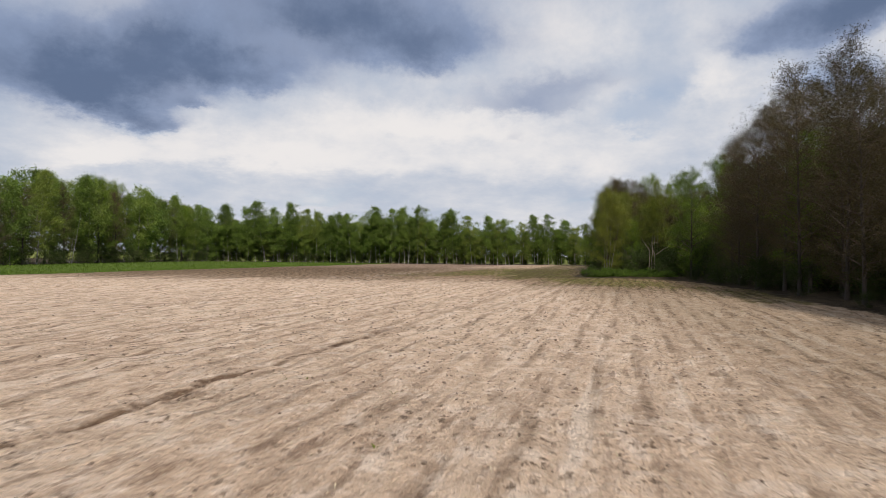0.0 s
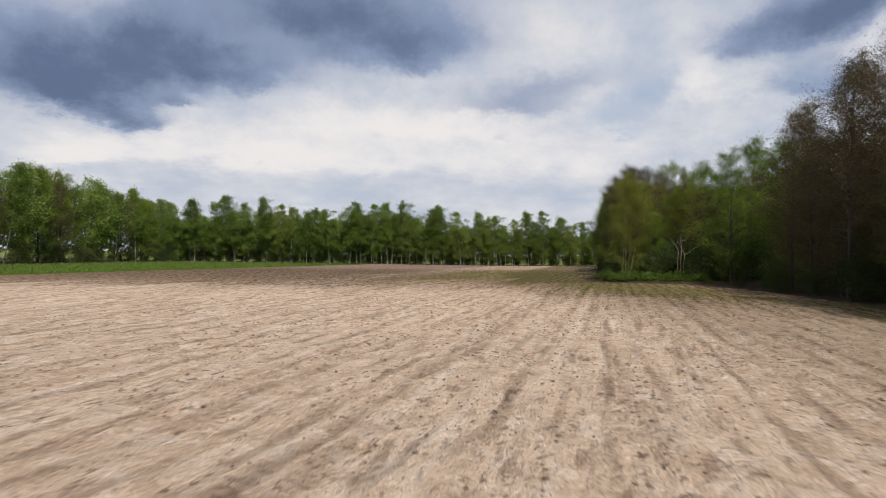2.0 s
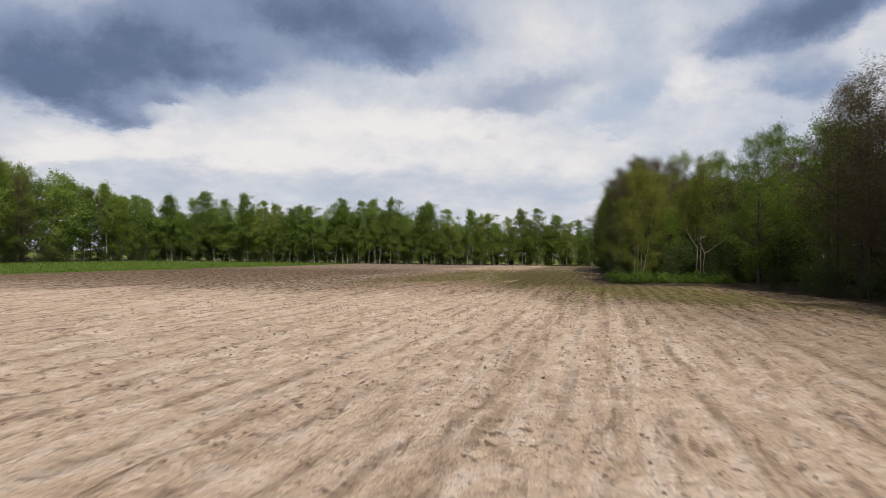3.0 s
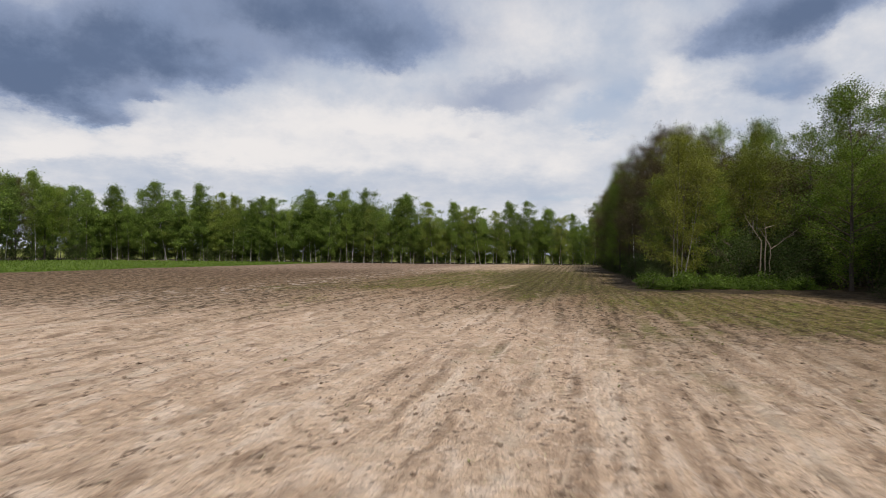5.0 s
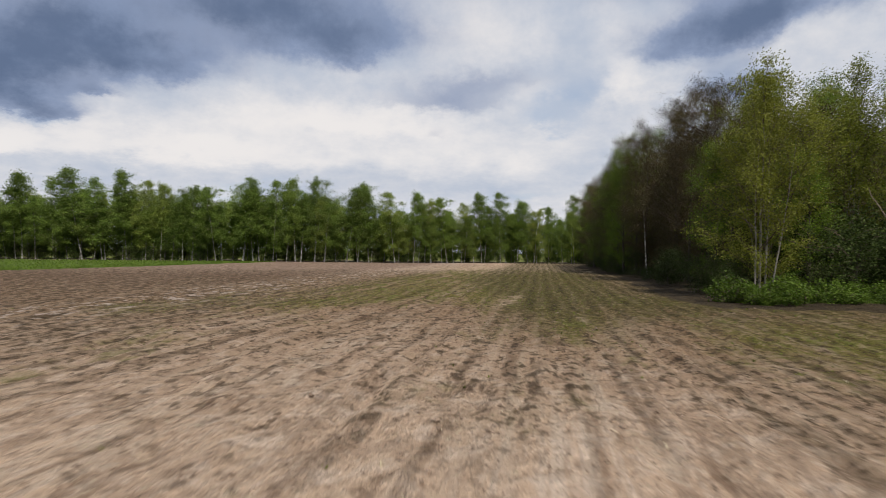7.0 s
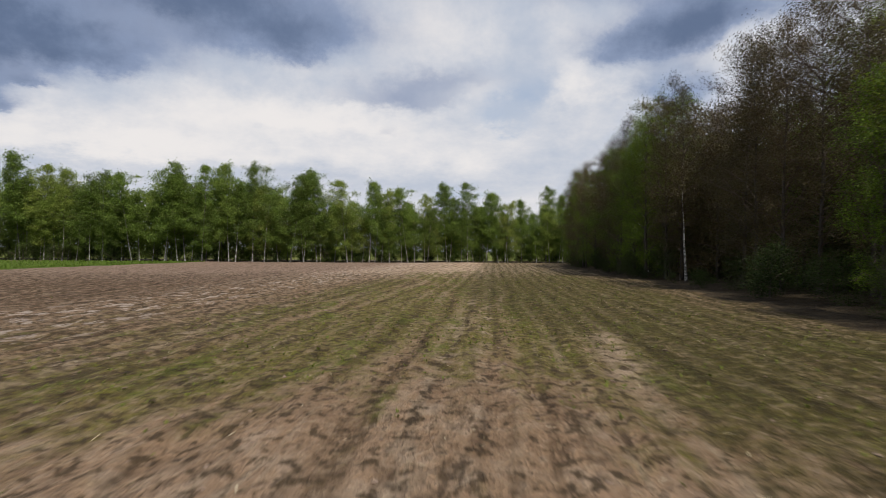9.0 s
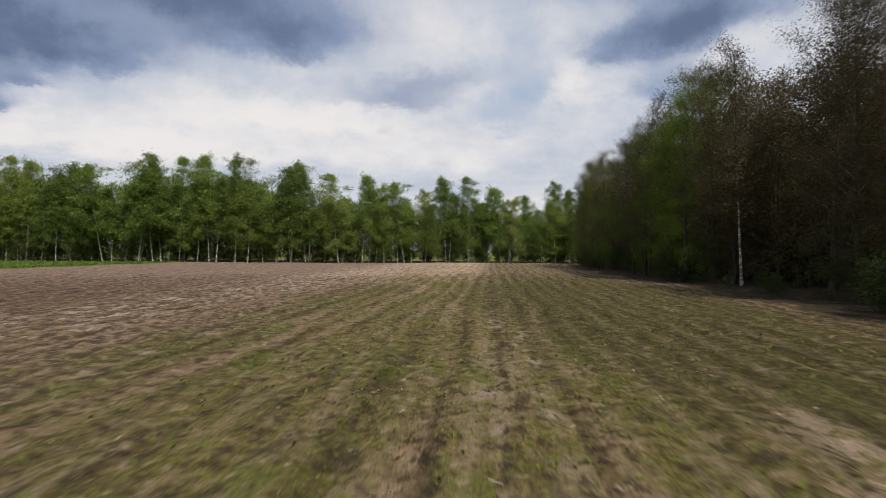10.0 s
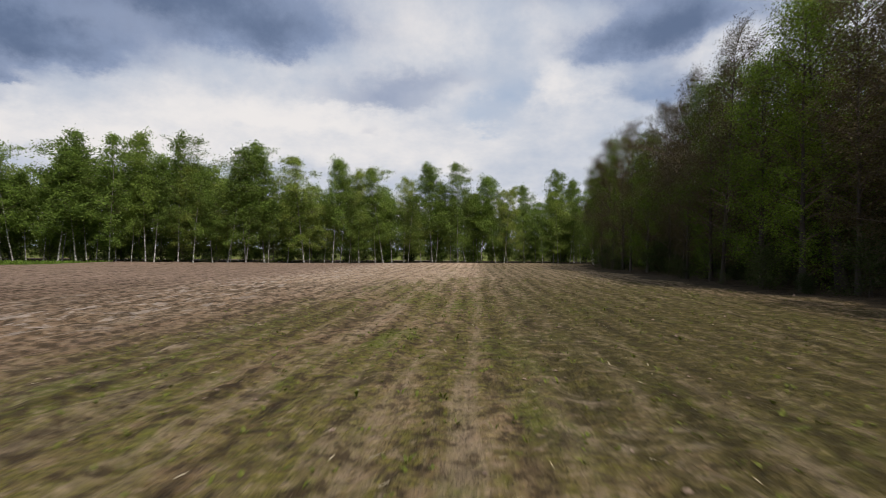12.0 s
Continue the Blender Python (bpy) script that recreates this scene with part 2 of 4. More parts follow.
    colour = n.mix(n.math("MULTIPLY", n.span(furrow, 0.58, 0.72, 0.0, 0.5), n.span(far_dim, 0.2, 0.6)), colour, (0.24, 0.165, 0.10))
    # shade down in the wheel and tine marks, multiplied into the colour
    colour = n.mix(n.math("MULTIPLY", marks, n.span(far_dim, 0.2, 0.8, 1.0, 0.5)), colour, n.mix(1.0, colour, (0.30, 0.25, 0.21), "MULTIPLY"))
    colour = n.mix(crests, colour, n.mix(far_dim, (0.60, 0.49, 0.38), (0.40, 0.305, 0.215)))
    far_zone = n.span(far_dim, 0.15, 0.6)
    colour = n.mix(n.math("MULTIPLY", n.span(lane, 0.47, 0.34, 0.0, 0.42), far_zone), colour, (0.070, 0.050, 0.025))
    colour = n.mix(n.math("MULTIPLY", n.span(lane, 0.55, 0.66, 0.0, 0.5), far_zone), colour, (0.33, 0.25, 0.165))
    fresh = n.noise(n.xyz(n.math("MULTIPLY", u, 0.9), n.math("MULTIPLY", v, 0.28), 71.0), 1.0, 5.0, 0.68).outputs[0]
    colour = n.mix(n.math("MULTIPLY", n.span(fresh, 0.53, 0.64, 0.0, 0.75), n.math("MULTIPLY", far_zone, n.span(cover, 0.3, 0.8))), colour, (0.115, 0.135, 0.016))
    gouge = n.noise(n.xyz(n.math("MULTIPLY", u, 1.1), n.math("MULTIPLY", v, 0.6), 73.0), 1.0, 4.0, 0.65).outputs[0]
    colour = n.mix(n.math("MULTIPLY", n.span(gouge, 0.42, 0.33, 0.0, 0.7), far_zone), colour, (0.050, 0.034, 0.018))
    across = n.math("DIVIDE", n.math("ADD", u, n.math("MULTIPLY_ADD", v, -0.09, 19.1)), 0.34)
    length = n.math("DIVIDE", n.math("SUBTRACT", v, 72.4), 3.2)
    scrape = n.math("EXPONENT", n.math("MULTIPLY", n.math("ADD", n.math("MULTIPLY", across, across), n.math("POWER", n.math("ABSOLUTE", length), 4.0)), -1.0))
    colour = n.mix(n.math("MULTIPLY", scrape, n.span(worn, 0.42, 0.54, 0.1, 0.8)), colour, (0.44, 0.33, 0.235))
    # regular drill rows
    bend = n.noise(n.xyz(n.math("MULTIPLY", u, 0.4), n.math("MULTIPLY", v, 0.10), 21.0), 1.0, 3.0).outputs[0]
    comb = n.math("SINE", n.math("MULTIPLY_ADD", u, 2 * math.pi / 0.72, n.math("MULTIPLY", bend, 9.0)))
    # tufts and lumps, thickest along the rows
    tuft = n.noise(n.xyz(n.math("MULTIPLY", u, 5.5), n.math("MULTIPLY", v, 3.4), 41.0), 1.0, 5.0, 0.66).outputs[0]
    tuft = n.math("MULTIPLY_ADD", comb, -0.022, tuft)
    rough = n.span(far_dim, 0.05, 0.6, 0.04, 1.0)
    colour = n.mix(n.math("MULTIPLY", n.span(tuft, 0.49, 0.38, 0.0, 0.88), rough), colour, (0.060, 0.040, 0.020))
    colour = n.mix(n.math("MULTIPLY", n.span(tuft, 0.54, 0.66, 0.0, 0.55), n.span(far_dim, 0.1, 0.6)), colour, (0.37, 0.275, 0.185))
    patchy = n.span(n.noise(n.xyz(n.math("MULTIPLY", u, 0.8), n.math("MULTIPLY", v, 0.35), 23.0), 1.0, 4.0, 0.65).outputs[0], 0.42, 0.60)
    # thick weeds by the wood, shade put into their colour; browner clods on the open side
    shady_lush = n.math("MULTIPLY", n.span(n.math("MULTIPLY_ADD", leafy, 3.0, n.math("ADD", u, n.span(py, 70.0, 92.0, 0.0, 3.4))), -12.4, -10.2), n.span(py, 60.0, 70.0))
    shady_lush = n.math("MULTIPLY", shady_lush, n.math("SUBTRACT", 1.0, scrape))
    colour = n.mix(n.math("MULTIPLY", shady_lush, n.span(tuft, 0.60, 0.42, 0.45, 0.92)), colour, (0.062, 0.050, 0.015))
    open_side = n.math("MULTIPLY", n.span(n.math("MULTIPLY_ADD", leafy, 4.0, u), -16.8, -19.6), far_zone)
    colour = n.mix(n.math("MULTIPLY", open_side, n.span(tuft, 0.56, 0.44, 0.10, 0.70)), colour, (0.080, 0.056, 0.030))
    # right margin before the wood: weaker light multiplied into the soil colour
    verge_dim = n.math("MULTIPLY", n.span(n.math("MULTIPLY_ADD", leafy, 4.0, n.math("ADD", px, n.span(py, 34.0, 8.0, 0.0, 2.5))), 8.0, 13.5), n.span(py, 56.0, 44.0))
    colour = n.mix(n.math("MULTIPLY", verge_dim, 0.8), colour, n.mix(1.0, colour, (0.56, 0.55, 0.50), "MULTIPLY"))
    # one side of each drill row darkened in colour in place of relief shading
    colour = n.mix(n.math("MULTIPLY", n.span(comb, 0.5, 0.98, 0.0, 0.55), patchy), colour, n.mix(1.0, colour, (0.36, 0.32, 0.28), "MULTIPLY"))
    colour = n.mix(n.math("MULTIPLY", n.span(comb, -0.6, -0.98, 0.0, 0.18), patchy), colour, n.mix(far_dim, (0.66, 0.52, 0.40), (0.30, 0.22, 0.145)))
    colour = n.mix(n.math("MULTIPLY", dry, n.span(py, 50.0, 70.0, 0.0, 0.8)), colour, (0.50, 0.42, 0.36))
    cereal = n.mix(n.noise(streak, 3.0, 4.0).outputs[0], (0.06, 0.095, 0.014), (0.10, 0.15, 0.022))
    cereal = n.mix(n.span(py, 176.0, 182.0, 0.0, 0.85), cereal, (0.17, 0.19, 0.045))
    sown = n.span(n.math("SUBTRACT", px, n.math("MULTIPLY_ADD", py, 0.283, -52.414)), 0.5, -0.5)
    sown = n.math("MAXIMUM", n.math("MULTIPLY", sown, n.math("LESS_THAN", py, 154.0)), n.span(py, 176.0, 178.0))
    colour = n.mix(n.span(n.math("ADD", sown, n.math("MULTIPLY_ADD", leafy, 0.5, -0.25)), 0.4, 0.6), colour, cereal)
    duff = n.mix(n.span(leafy, 0.35, 0.65), (0.030, 0.022, 0.013), (0.070, 0.052, 0.030))
    colour = n.mix(n.span(n.math("ADD", litter.outputs["Fac"], n.math("MULTIPLY_ADD", leafy, 0.7, -0.35)), 0.35, 0.7), colour, duff)
    # flakes of crust and fibres
    flake = n.noise(n.xyz(n.math("MULTIPLY", u, 26.0), n.math("MULTIPLY", v, 15.0), 51.0), 1.0, 4.0, 0.7).outputs[0]
    fibre = n.noise(n.xyz(n.math("MULTIPLY", u, 48.0), n.math("MULTIPLY", v, 9.0), 57.0), 1.0, 2.0, 0.5).outputs[0]
    colour = n.mix(n.span(flake, 0.45, 0.35, 0.0, 0.4), colour, n.mix(1.0, colour, (0.42, 0.37, 0.33), "MULTIPLY"))
    colour = n.mix(n.span(flake, 0.52, 0.64, 0.0, 0.45), colour, n.mix(1.0, colour, (1.35, 1.32, 1.3), "MULTIPLY"))
    colour = n.mix(n.math("MULTIPLY", n.span(fibre, 0.60, 0.72, 0.0, 0.5), n.span(far_dim, 0.1, 0.7, 1.0, 0.5)), colour, n.mix(far_dim, (0.70, 0.57, 0.42), (0.34, 0.27, 0.15)))
    relief = n.math("ADD", n.math("MULTIPLY_ADD", furrow, 0.7, n.math("MULTIPLY_ADD", crumb, 0.6, n.math("MULTIPLY", clod, 0.6))), n.math("MULTIPLY_ADD", flake, 0.3, n.math("MULTIPLY", grain, 0.25)))
    bsdf = n.add("ShaderNodeBsdfPrincipled", Roughness=0.95, **{"Base Color": colour, "Specular IOR Level": 0.15, "Normal": bump(n, relief, 1.0, 0.28)})
    finish(n, bsdf.outputs[0])
    return mat


def leaf_material(name, dark, light, dry, shine=0.62, through=0.35):
    """Leaves: each leaf has its own tint, each tree its own hue."""
    mat, n = material(name)
    leaf = n.add("ShaderNodeNewGeometry").outputs["Random Per Island"]
    tree = n.add("ShaderNodeObjectInfo").outputs["Random"]
    colour = n.mix(leaf, dark, light)
    colour = n.mix(n.span(tree, 0.55, 1.0, 0.0, 0.55), colour, dry)
    shade = n.add("ShaderNodeHueSaturation", Color=colour, Value=n.math("MULTIPLY_ADD", tree, 0.6, 0.68))
    bsdf = n.add("ShaderNodeBsdfPrincipled", Roughness=shine, **{"Base Color": shade.outputs[0], "Specular IOR Level": 0.2})
    glow = n.add("ShaderNodeBsdfTranslucent", Color=shade.outputs[0])
    both = n.add("ShaderNodeMixShader")
    n.feed(both.inputs[0], through)
    n.feed(both.inputs[1], bsdf.outputs[0])
    n.feed(both.inputs[2], glow.outputs[0])
    finish(n, both.outputs[0])
    return mat


def bark_material(name, base, patch, low, high, scale):
    mat, n = material(name)
    pos = n.add("ShaderNodeTexCoord").outputs["Object"]
    split = n.add("ShaderNodeSeparateXYZ", Vector=pos)
    px, py, pz = split.outputs
    bands = n.noise(n.xyz(n.math("MULTIPLY", px, 3.0), n.math("MULTIPLY", py, 3.0), n.math("MULTIPLY", pz, scale)), 1.5, 4.0, 0.6).outputs[0]
    grain = n.noise(pos, 25.0, 4.0).outputs[0]
    colour = n.mix(n.span(bands, low, high), base, patch)
    colour = n.mix(n.math("MULTIPLY", grain, 0.35), colour, tuple(c * 0.5 for c in base))
    bsdf = n.add("ShaderNodeBsdfPrincipled", Roughness=0.85, **{"Base Color": colour, "Normal": bump(n, grain, 0.5, 0.02)})
    finish(n, bsdf.outputs[0])
    return mat


def speckled(name, a, b, scale, rough=0.9):
    mat, n = material(name)
    pos = n.add("ShaderNodeNewGeometry")
    mixv = n.math("ADD", n.math("MULTIPLY", pos.outputs["Random Per Island"], 0.7), n.math("MULTIPLY", n.noise(pos.outputs["Position"], scale, 4.0).outputs[0], 0.3))
    bsdf = n.add("ShaderNodeBsdfPrincipled", Roughness=rough, **{"Base Color": n.mix(mixv, a, b), "Specular IOR Level": 0.2})
    finish(n, bsdf.outputs[0])
    return mat


SOIL = ground_material()
BIRCH_LEAF = leaf_material("birch_leaf", (0.072, 0.122, 0.020), (0.215, 0.305, 0.052), (0.19, 0.20, 0.042))
MAPLE_LEAF = leaf_material("maple_leaf", (0.054, 0.098, 0.010), (0.18, 0.27, 0.022), (0.13, 0.155, 0.024))
ALDER_LEAF = leaf_material("alder_leaf", (0.040, 0.033, 0.013), (0.098, 0.082, 0.028), (0.085, 0.060, 0.030), through=0.2)
WILLOW_LEAF = leaf_material("willow_leaf", (0.084, 0.106, 0.012), (0.235, 0.27, 0.036), (0.16, 0.155, 0.03), through=0.45)
# shrub leaves carry the wood's shade in their colour; the brambles' don't
SHADED_SHRUB_LEAF = leaf_material("shaded_shrub_leaf", (0.016, 0.030, 0.006), (0.055, 0.085, 0.014), (0.045, 0.05, 0.015), shine=0.75, through=0.2)
BRAMBLE_LEAF = leaf_material("bramble_leaf", (0.045, 0.085, 0.010), (0.12, 0.19, 0.02), (0.08, 0.11, 0.02))
BIRCH_BARK = bark_material("birch_bark", (0.46, 0.445, 0.41), (0.07, 0.06, 0.05), 0.43, 0.56, 5.0)
DARK_BARK = bark_material("alder_bark", (0.042, 0.033, 0.026), (0.085, 0.07, 0.057), 0.5, 0.7, 1.5)
TWIG_BARK = bark_material("twig_bark", (0.074, 0.051, 0.037), (0.125, 0.088, 0.064), 0.4, 0.7, 1.5)
GREY_BARK = bark_material("grey_bark", (0.215, 0.20, 0.17), (0.10, 0.09, 0.07), 0.5, 0.65, 3.0)
DEAD_WOOD = bark_material("dead_wood", (0.22, 0.175, 0.14), (0.11, 0.08, 0.062), 0.5, 0.7, 1.0)
CLOD = speckled("soil_clod", (0.12, 0.083, 0.06), (0.27, 0.20, 0.15), 20.0)
STRAW = speckled("straw", (0.42, 0.34, 0.20), (0.62, 0.54, 0.38), 20.0, 0.7)
WEED = leaf_material("weed_leaf", (0.075, 0.09, 0.012), (0.17, 0.19, 0.03), (0.14, 0.13, 0.035), through=0.25)
CEREAL = leaf_material("cereal_leaf", (0.09, 0.145, 0.018), (0.14, 0.21, 0.030), (0.12, 0.17, 0.03))
FAR_LEAF = leaf_material("distant_foliage", (0.03, 0.05, 0.025), (0.07, 0.10, 0.045), (0.06, 0.08, 0.04))


# ---- helpers for building ----
def mesh_object(name, verts, faces, mat, parent=None, label="", smooth=False):
    data = bpy.data.meshes.new(name)
    data.from_pydata(verts, [], faces)
    data.materials.append(mat)
    if smooth:
        data.shade_smooth()
    ob = new(name, data)
    if parent is not None:
        ob.parent = parent
    if label:
        ob["label"] = label
    return ob


class Pile:
    """Gathers vertices and four-cornered faces."""

    def __init__(self):
        self.v, self.f, self.count = [], [], 0

    def put(self, verts, faces):
        self.v.append(np.asarray(verts, float))
        self.f.append(np.asarray(faces, int) + self.count)
        self.count += len(verts)

    def tube(self, points, radii, sides):
        points, radii = np.asarray(points, float), np.asarray(radii, float)
        way = np.gradient(points, axis=0)
        way /= np.linalg.norm(way, axis=1, keepdims=True) + 1e-9
        side = np.cross(way, (0.31, 0.87, 0.39))
        side /= np.linalg.norm(side, axis=1, keepdims=True) + 1e-9
        other = np.cross(way, side)
        a = np.arange(sides) * 2 * math.pi / sides
        ring = points[:, None] + radii[:, None, None] * (np.cos(a)[None, :, None] * side[:, None] + np.sin(a)[None, :, None] * other[:, None])
        k = len(points)
        i, j = np.meshgrid(np.arange(k - 1), np.arange(sides), indexing="ij")
        i, j = i.ravel(), j.ravel()
        nxt = (j + 1) % sides
        self.put(ring.reshape(-1, 3), np.stack([i * sides + j, i * sides + nxt, (i + 1) * sides + nxt, (i + 1) * sides + j], 1))

    def leaves(self, centres, length, width, rng, droop=0.0):
        """A lozenge at each centre, turned at random."""
        k = len(centres)
        d = rng.normal(size=(k, 3))
        d[:, 2] -= droop
        d /= np.linalg.norm(d, axis=1, keepdims=True)
        face = rng.normal(size=(k, 3)) + (0, 0, 0.4)
        s = np.cross(d, face)
        s /= np.linalg.norm(s, axis=1, keepdims=True) + 1e-9
        size = rng.uniform(0.6, 1.3, (k, 1))
        d, s = d * length * size / 2, s * width * size / 2
        corners = np.stack([centres - d + s * 0.5, centres + d * 0.9 + s * 0.2, centres - s], 1)
        self.put(corners.reshape(-1, 3), np.arange(3 * k).reshape(k, 3))

    def ribbon(self, points, width):
        """A twig as a narrow tapering strip."""
        points = np.asarray(points, float)
        way = points[-1] - points[0]
        side = np.cross(way, (0.4 + way[1], 0.7 - way[0], 0.2))
        side *= width / (np.linalg.norm(side) + 1e-9)
        w = np.linspace(1, 0.25, len(points))[:, None] * side
        k = len(points)
        i = np.arange(k - 1)
        self.put(np.concatenate([points - w, points + w]), np.stack([i, i + 1, i + 1 + k, i + k], 1))

    def object(self, name, mat, parent=None, label="", smooth=False):
        return mesh_object(name, np.concatenate(self.v), np.concatenate(self.f), mat, parent, label, smooth)


def bent(start, way, length, sag, rng, steps=5, wobble=0.06):
    """A branch: starts off along way, bends down (sag > 0) or up, wobbles."""
    pts = [np.array(start, float)]
    way = np.array(way, float)
    for _ in range(steps):
        way = way + np.array((0, 0, -sag / steps)) + rng.normal(0, wobble, 3)
        way /= np.linalg.norm(way)
        pts.append(pts[-1] + way * length / steps)
    return np.array(pts)


def along(pts, s):
    """The point at fraction s of a polyline, and the way there."""
    k = s * (len(pts) - 1)
    i = min(int(k), len(pts) - 2)
    d = pts[i + 1] - pts[i]
    return pts[i] + d * (k - i), d / (np.linalg.norm(d) + 1e-9)


def tree(name, seed, height, radius, girth, bare, limbs, twigs, rise, sag, leaf_count, leaf, spread, mats, label, category="tree", lean=(0, 0),
         stems=1, shape="oval", twig_sag=0.3, sides=3, droop=0.0, thick=0.012, low_leaf=0.4, lobed=0.35):
    """A tree at the origin: trunk, branches and crown. bare: share of the trunk without limbs; rise: the limbs' slope at the trunk; leaf: length, width."""
    rng = np.random.default_rng(seed)
    root = new(name)
    tagged(root, label, category)
    trunks, wood, crown = [], Pile(), Pile()
    anchors = []
    for stem in range(stems):
        h = height * (1 if stem == 0 else rng.uniform(0.7, 0.95))
        out = rng.normal(0, 0.065, 2) * (stems > 1) + np.array(lean)
        foot = np.array((*(rng.normal(0, 0.28, 2) * (stems > 1)), -0.15))
        s = np.linspace(0, 1, 11)
        sway = rng.normal(0, 0.012 * h, (11, 2)).cumsum(0) * 0.5
        line = np.stack([foot[0] + out[0] * h * s + sway[:, 0] * s, foot[1] + out[1] * h * s + sway[:, 1] * s, foot[2] + h * s], 1)
        r0 = girth / (1 if stem == 0 else 1.4) / math.sqrt(stems)
        rad = r0 * (0.06 + 0.94 * (1 - s) ** 1.15)
        rad[0] *= 1.35
        trunk = Pile()
        trunks.append(trunk)
        trunk.tube(line, rad, 7 if stems == 1 else 5)
        n_limbs = max(4, limbs // stems)
        lobes = [(rng.uniform(0, 2 * math.pi), rng.uniform(0, 1), rng.uniform(0.5, 1.0)) for _ in range(7)]
        for i in range(n_limbs):
            f = bare + (0.985 - bare) * ((i + rng.uniform(0, 0.8)) / n_limbs) ** 0.9
            up = (f - bare) / (1 - bare)
            if shape == "oval":
                reach = math.sin(math.pi * (0.16 + 0.80 * up)) ** 0.7
            elif shape == "egg":
                reach = max(0.0, math.sin(math.pi * (0.15 + 0.85 * up))) ** 0.8 * (1.1 - 0.2 * up) + 0.04
            else:
                reach = math.sin(math.pi * (0.28 + 0.66 * up)) ** 0.6
            a = i * 2.399 + rng.uniform(-0.5, 0.5)
            swell = max(p * math.exp(-((math.cos(a - b) - 1) / 0.7) ** 2 - ((up - c) / 0.16) ** 2) for b, c, p in lobes)
            length = radius * reach * rng.uniform(0.65, 1.1) * (1 - lobed + lobed * 1.7 * swell)
            e = rise + 0.5 * up + rng.normal(0, 0.12)
            start, _ = along(line, f)
            way = (math.cos(a) * math.cos(e), math.sin(a) * math.cos(e), math.sin(e))
            limb = bent(start, way, length, sag, rng, 4)
            r1 = min(r0 * 0.42, 0.012 + 0.014 * length) * (1.1 - 0.5 * up)
            wood.tube(limb, r1 * (1 - 0.85 * np.linspace(0, 1, 5)), sides)
            for j in range(max(2, round(twigs * (0.3 + 1.05 * length / radius)))):
                g = rng.uniform(0.18, 1.0)
                p, d = along(limb, g)
                w = d + rng.normal(0, 0.65, 3)
                w /= np.linalg.norm(w)
                twig = bent(p, w, length * rng.uniform(0.22, 0.48) * (1.25 - 0.5 * g) + 0.25, twig_sag, rng, 2, 0.12)
                wood.ribbon(twig, thick)
                anchors.append(twig)
    anchors = np.array(anchors)
    pick = rng.integers(0, len(anchors), leaf_count)
    t = rng.uniform(0.1, 1.0, (leaf_count, 1)) * 2
    k = np.minimum(t.astype(int), 1)[:, 0]
    a, b = anchors[pick, k], anchors[pick, k + 1]
    centres = a + (b - a) * (t - k[:, None]) + rng.normal(0, spread, (leaf_count, 3)) * (1, 1, 0.8)
    centres[:, 2] = np.maximum(centres[:, 2], low_leaf * rng.uniform(0.3, 1.2, leaf_count))
    crown.leaves(centres, leaf[0], leaf[1], rng, droop)
    # the crown's top comes to the height asked for
    fit = height / np.percentile(np.concatenate([centres[:, 2], anchors[:, 2, 2]]), 99.7)
    for pile in (*trunks, wood, crown):
        for block in pile.v:
            block *= (0.5 + 0.5 * fit, 0.5 + 0.5 * fit, fit)
    for trunk in trunks:
        trunk.object("trunk" if stems == 1 else "stem", mats[0], root, smooth=True)
    tagged(wood.object("branchwork", mats[1], root), kind="stuff")
    crown.object("crown", mats[2], root)
    return root


class Kind:
    """Some variants of one kind of tree: the first use of each stands as built, the rest are copies."""

    def __init__(self, variants, heights, group):
        self.variants, self.heights, self.group, self.used = variants, heights, group, set()
        self.label = variants[0]["label"]

    def stand(self, i, x, y, height, turn, label="", wide=1.0):
        i %= len(self.variants)
        size = height / self.heights[i]
        m = Matrix.LocRotScale((x, y, -0.05), Euler((0, 0, turn)), (size * wide, size * wide, size))
        if i in self.used:
            ob = copy_thing(self.variants[i], m)
            ob.scale = (size * wide, size * wide, size)
        else:
            self.used.add(i)
            ob = self.variants[i]
            ob.matrix_basis = m
        return tagged(ob, label or self.label, group=self.group)


# ---- the ground ----
def lattice(x, y, seed):
    """Smooth value noise in 0..1 on arrays."""
    xi, yi = np.floor(x).astype(np.int64), np.floor(y).astype(np.int64)
    fx, fy = x - xi, y - yi
    fx, fy = fx * fx * (3 - 2 * fx), fy * fy * (3 - 2 * fy)

    def rnd(a, b):
        h = (a * 374761393 + b * 668265263 + seed * 982451653) & 0x7FFFFFFF
        h = ((h ^ (h >> 13)) * 1274126177) & 0x7FFFFFFF
        return ((h ^ (h >> 16)) & 0xFFFF) / 65535.0

    top = rnd(xi, yi) * (1 - fx) + rnd(xi + 1, yi) * fx
    low = rnd(xi, yi + 1) * (1 - fx) + rnd(xi + 1, yi + 1) * fx
    return top * (1 - fy) + low * fy


def layered(x, y, seed, octaves=4):
    total, weight = 0.0, 0.0
    for o in range(octaves):
        total, weight = total + lattice(x * 2 ** o, y * 2 ** o, seed + o) * 0.55 ** o, weight + 0.55 ** o
    return total / weight


def smooth(a, b, v):
    t = np.clip((v - a) / (b - a), 0, 1)
    return t * t * (3 - 2 * t)


# edges of the woods, as points on the ground
RIGHT_EDGE = ((14, -40), (15.5, 5), (19.4, 30), (22.3, 42), (24.0, 52), (25.3, 60), (23.0, 66.5), (17.0, 69.3), (16.6, 72), (18.5, 77), (20.5, 83.5), (23.6, 92.5), (26.4, 104), (29.4, 114), (32.6, 125), (36.5, 137), (44, 151), (47, 156))
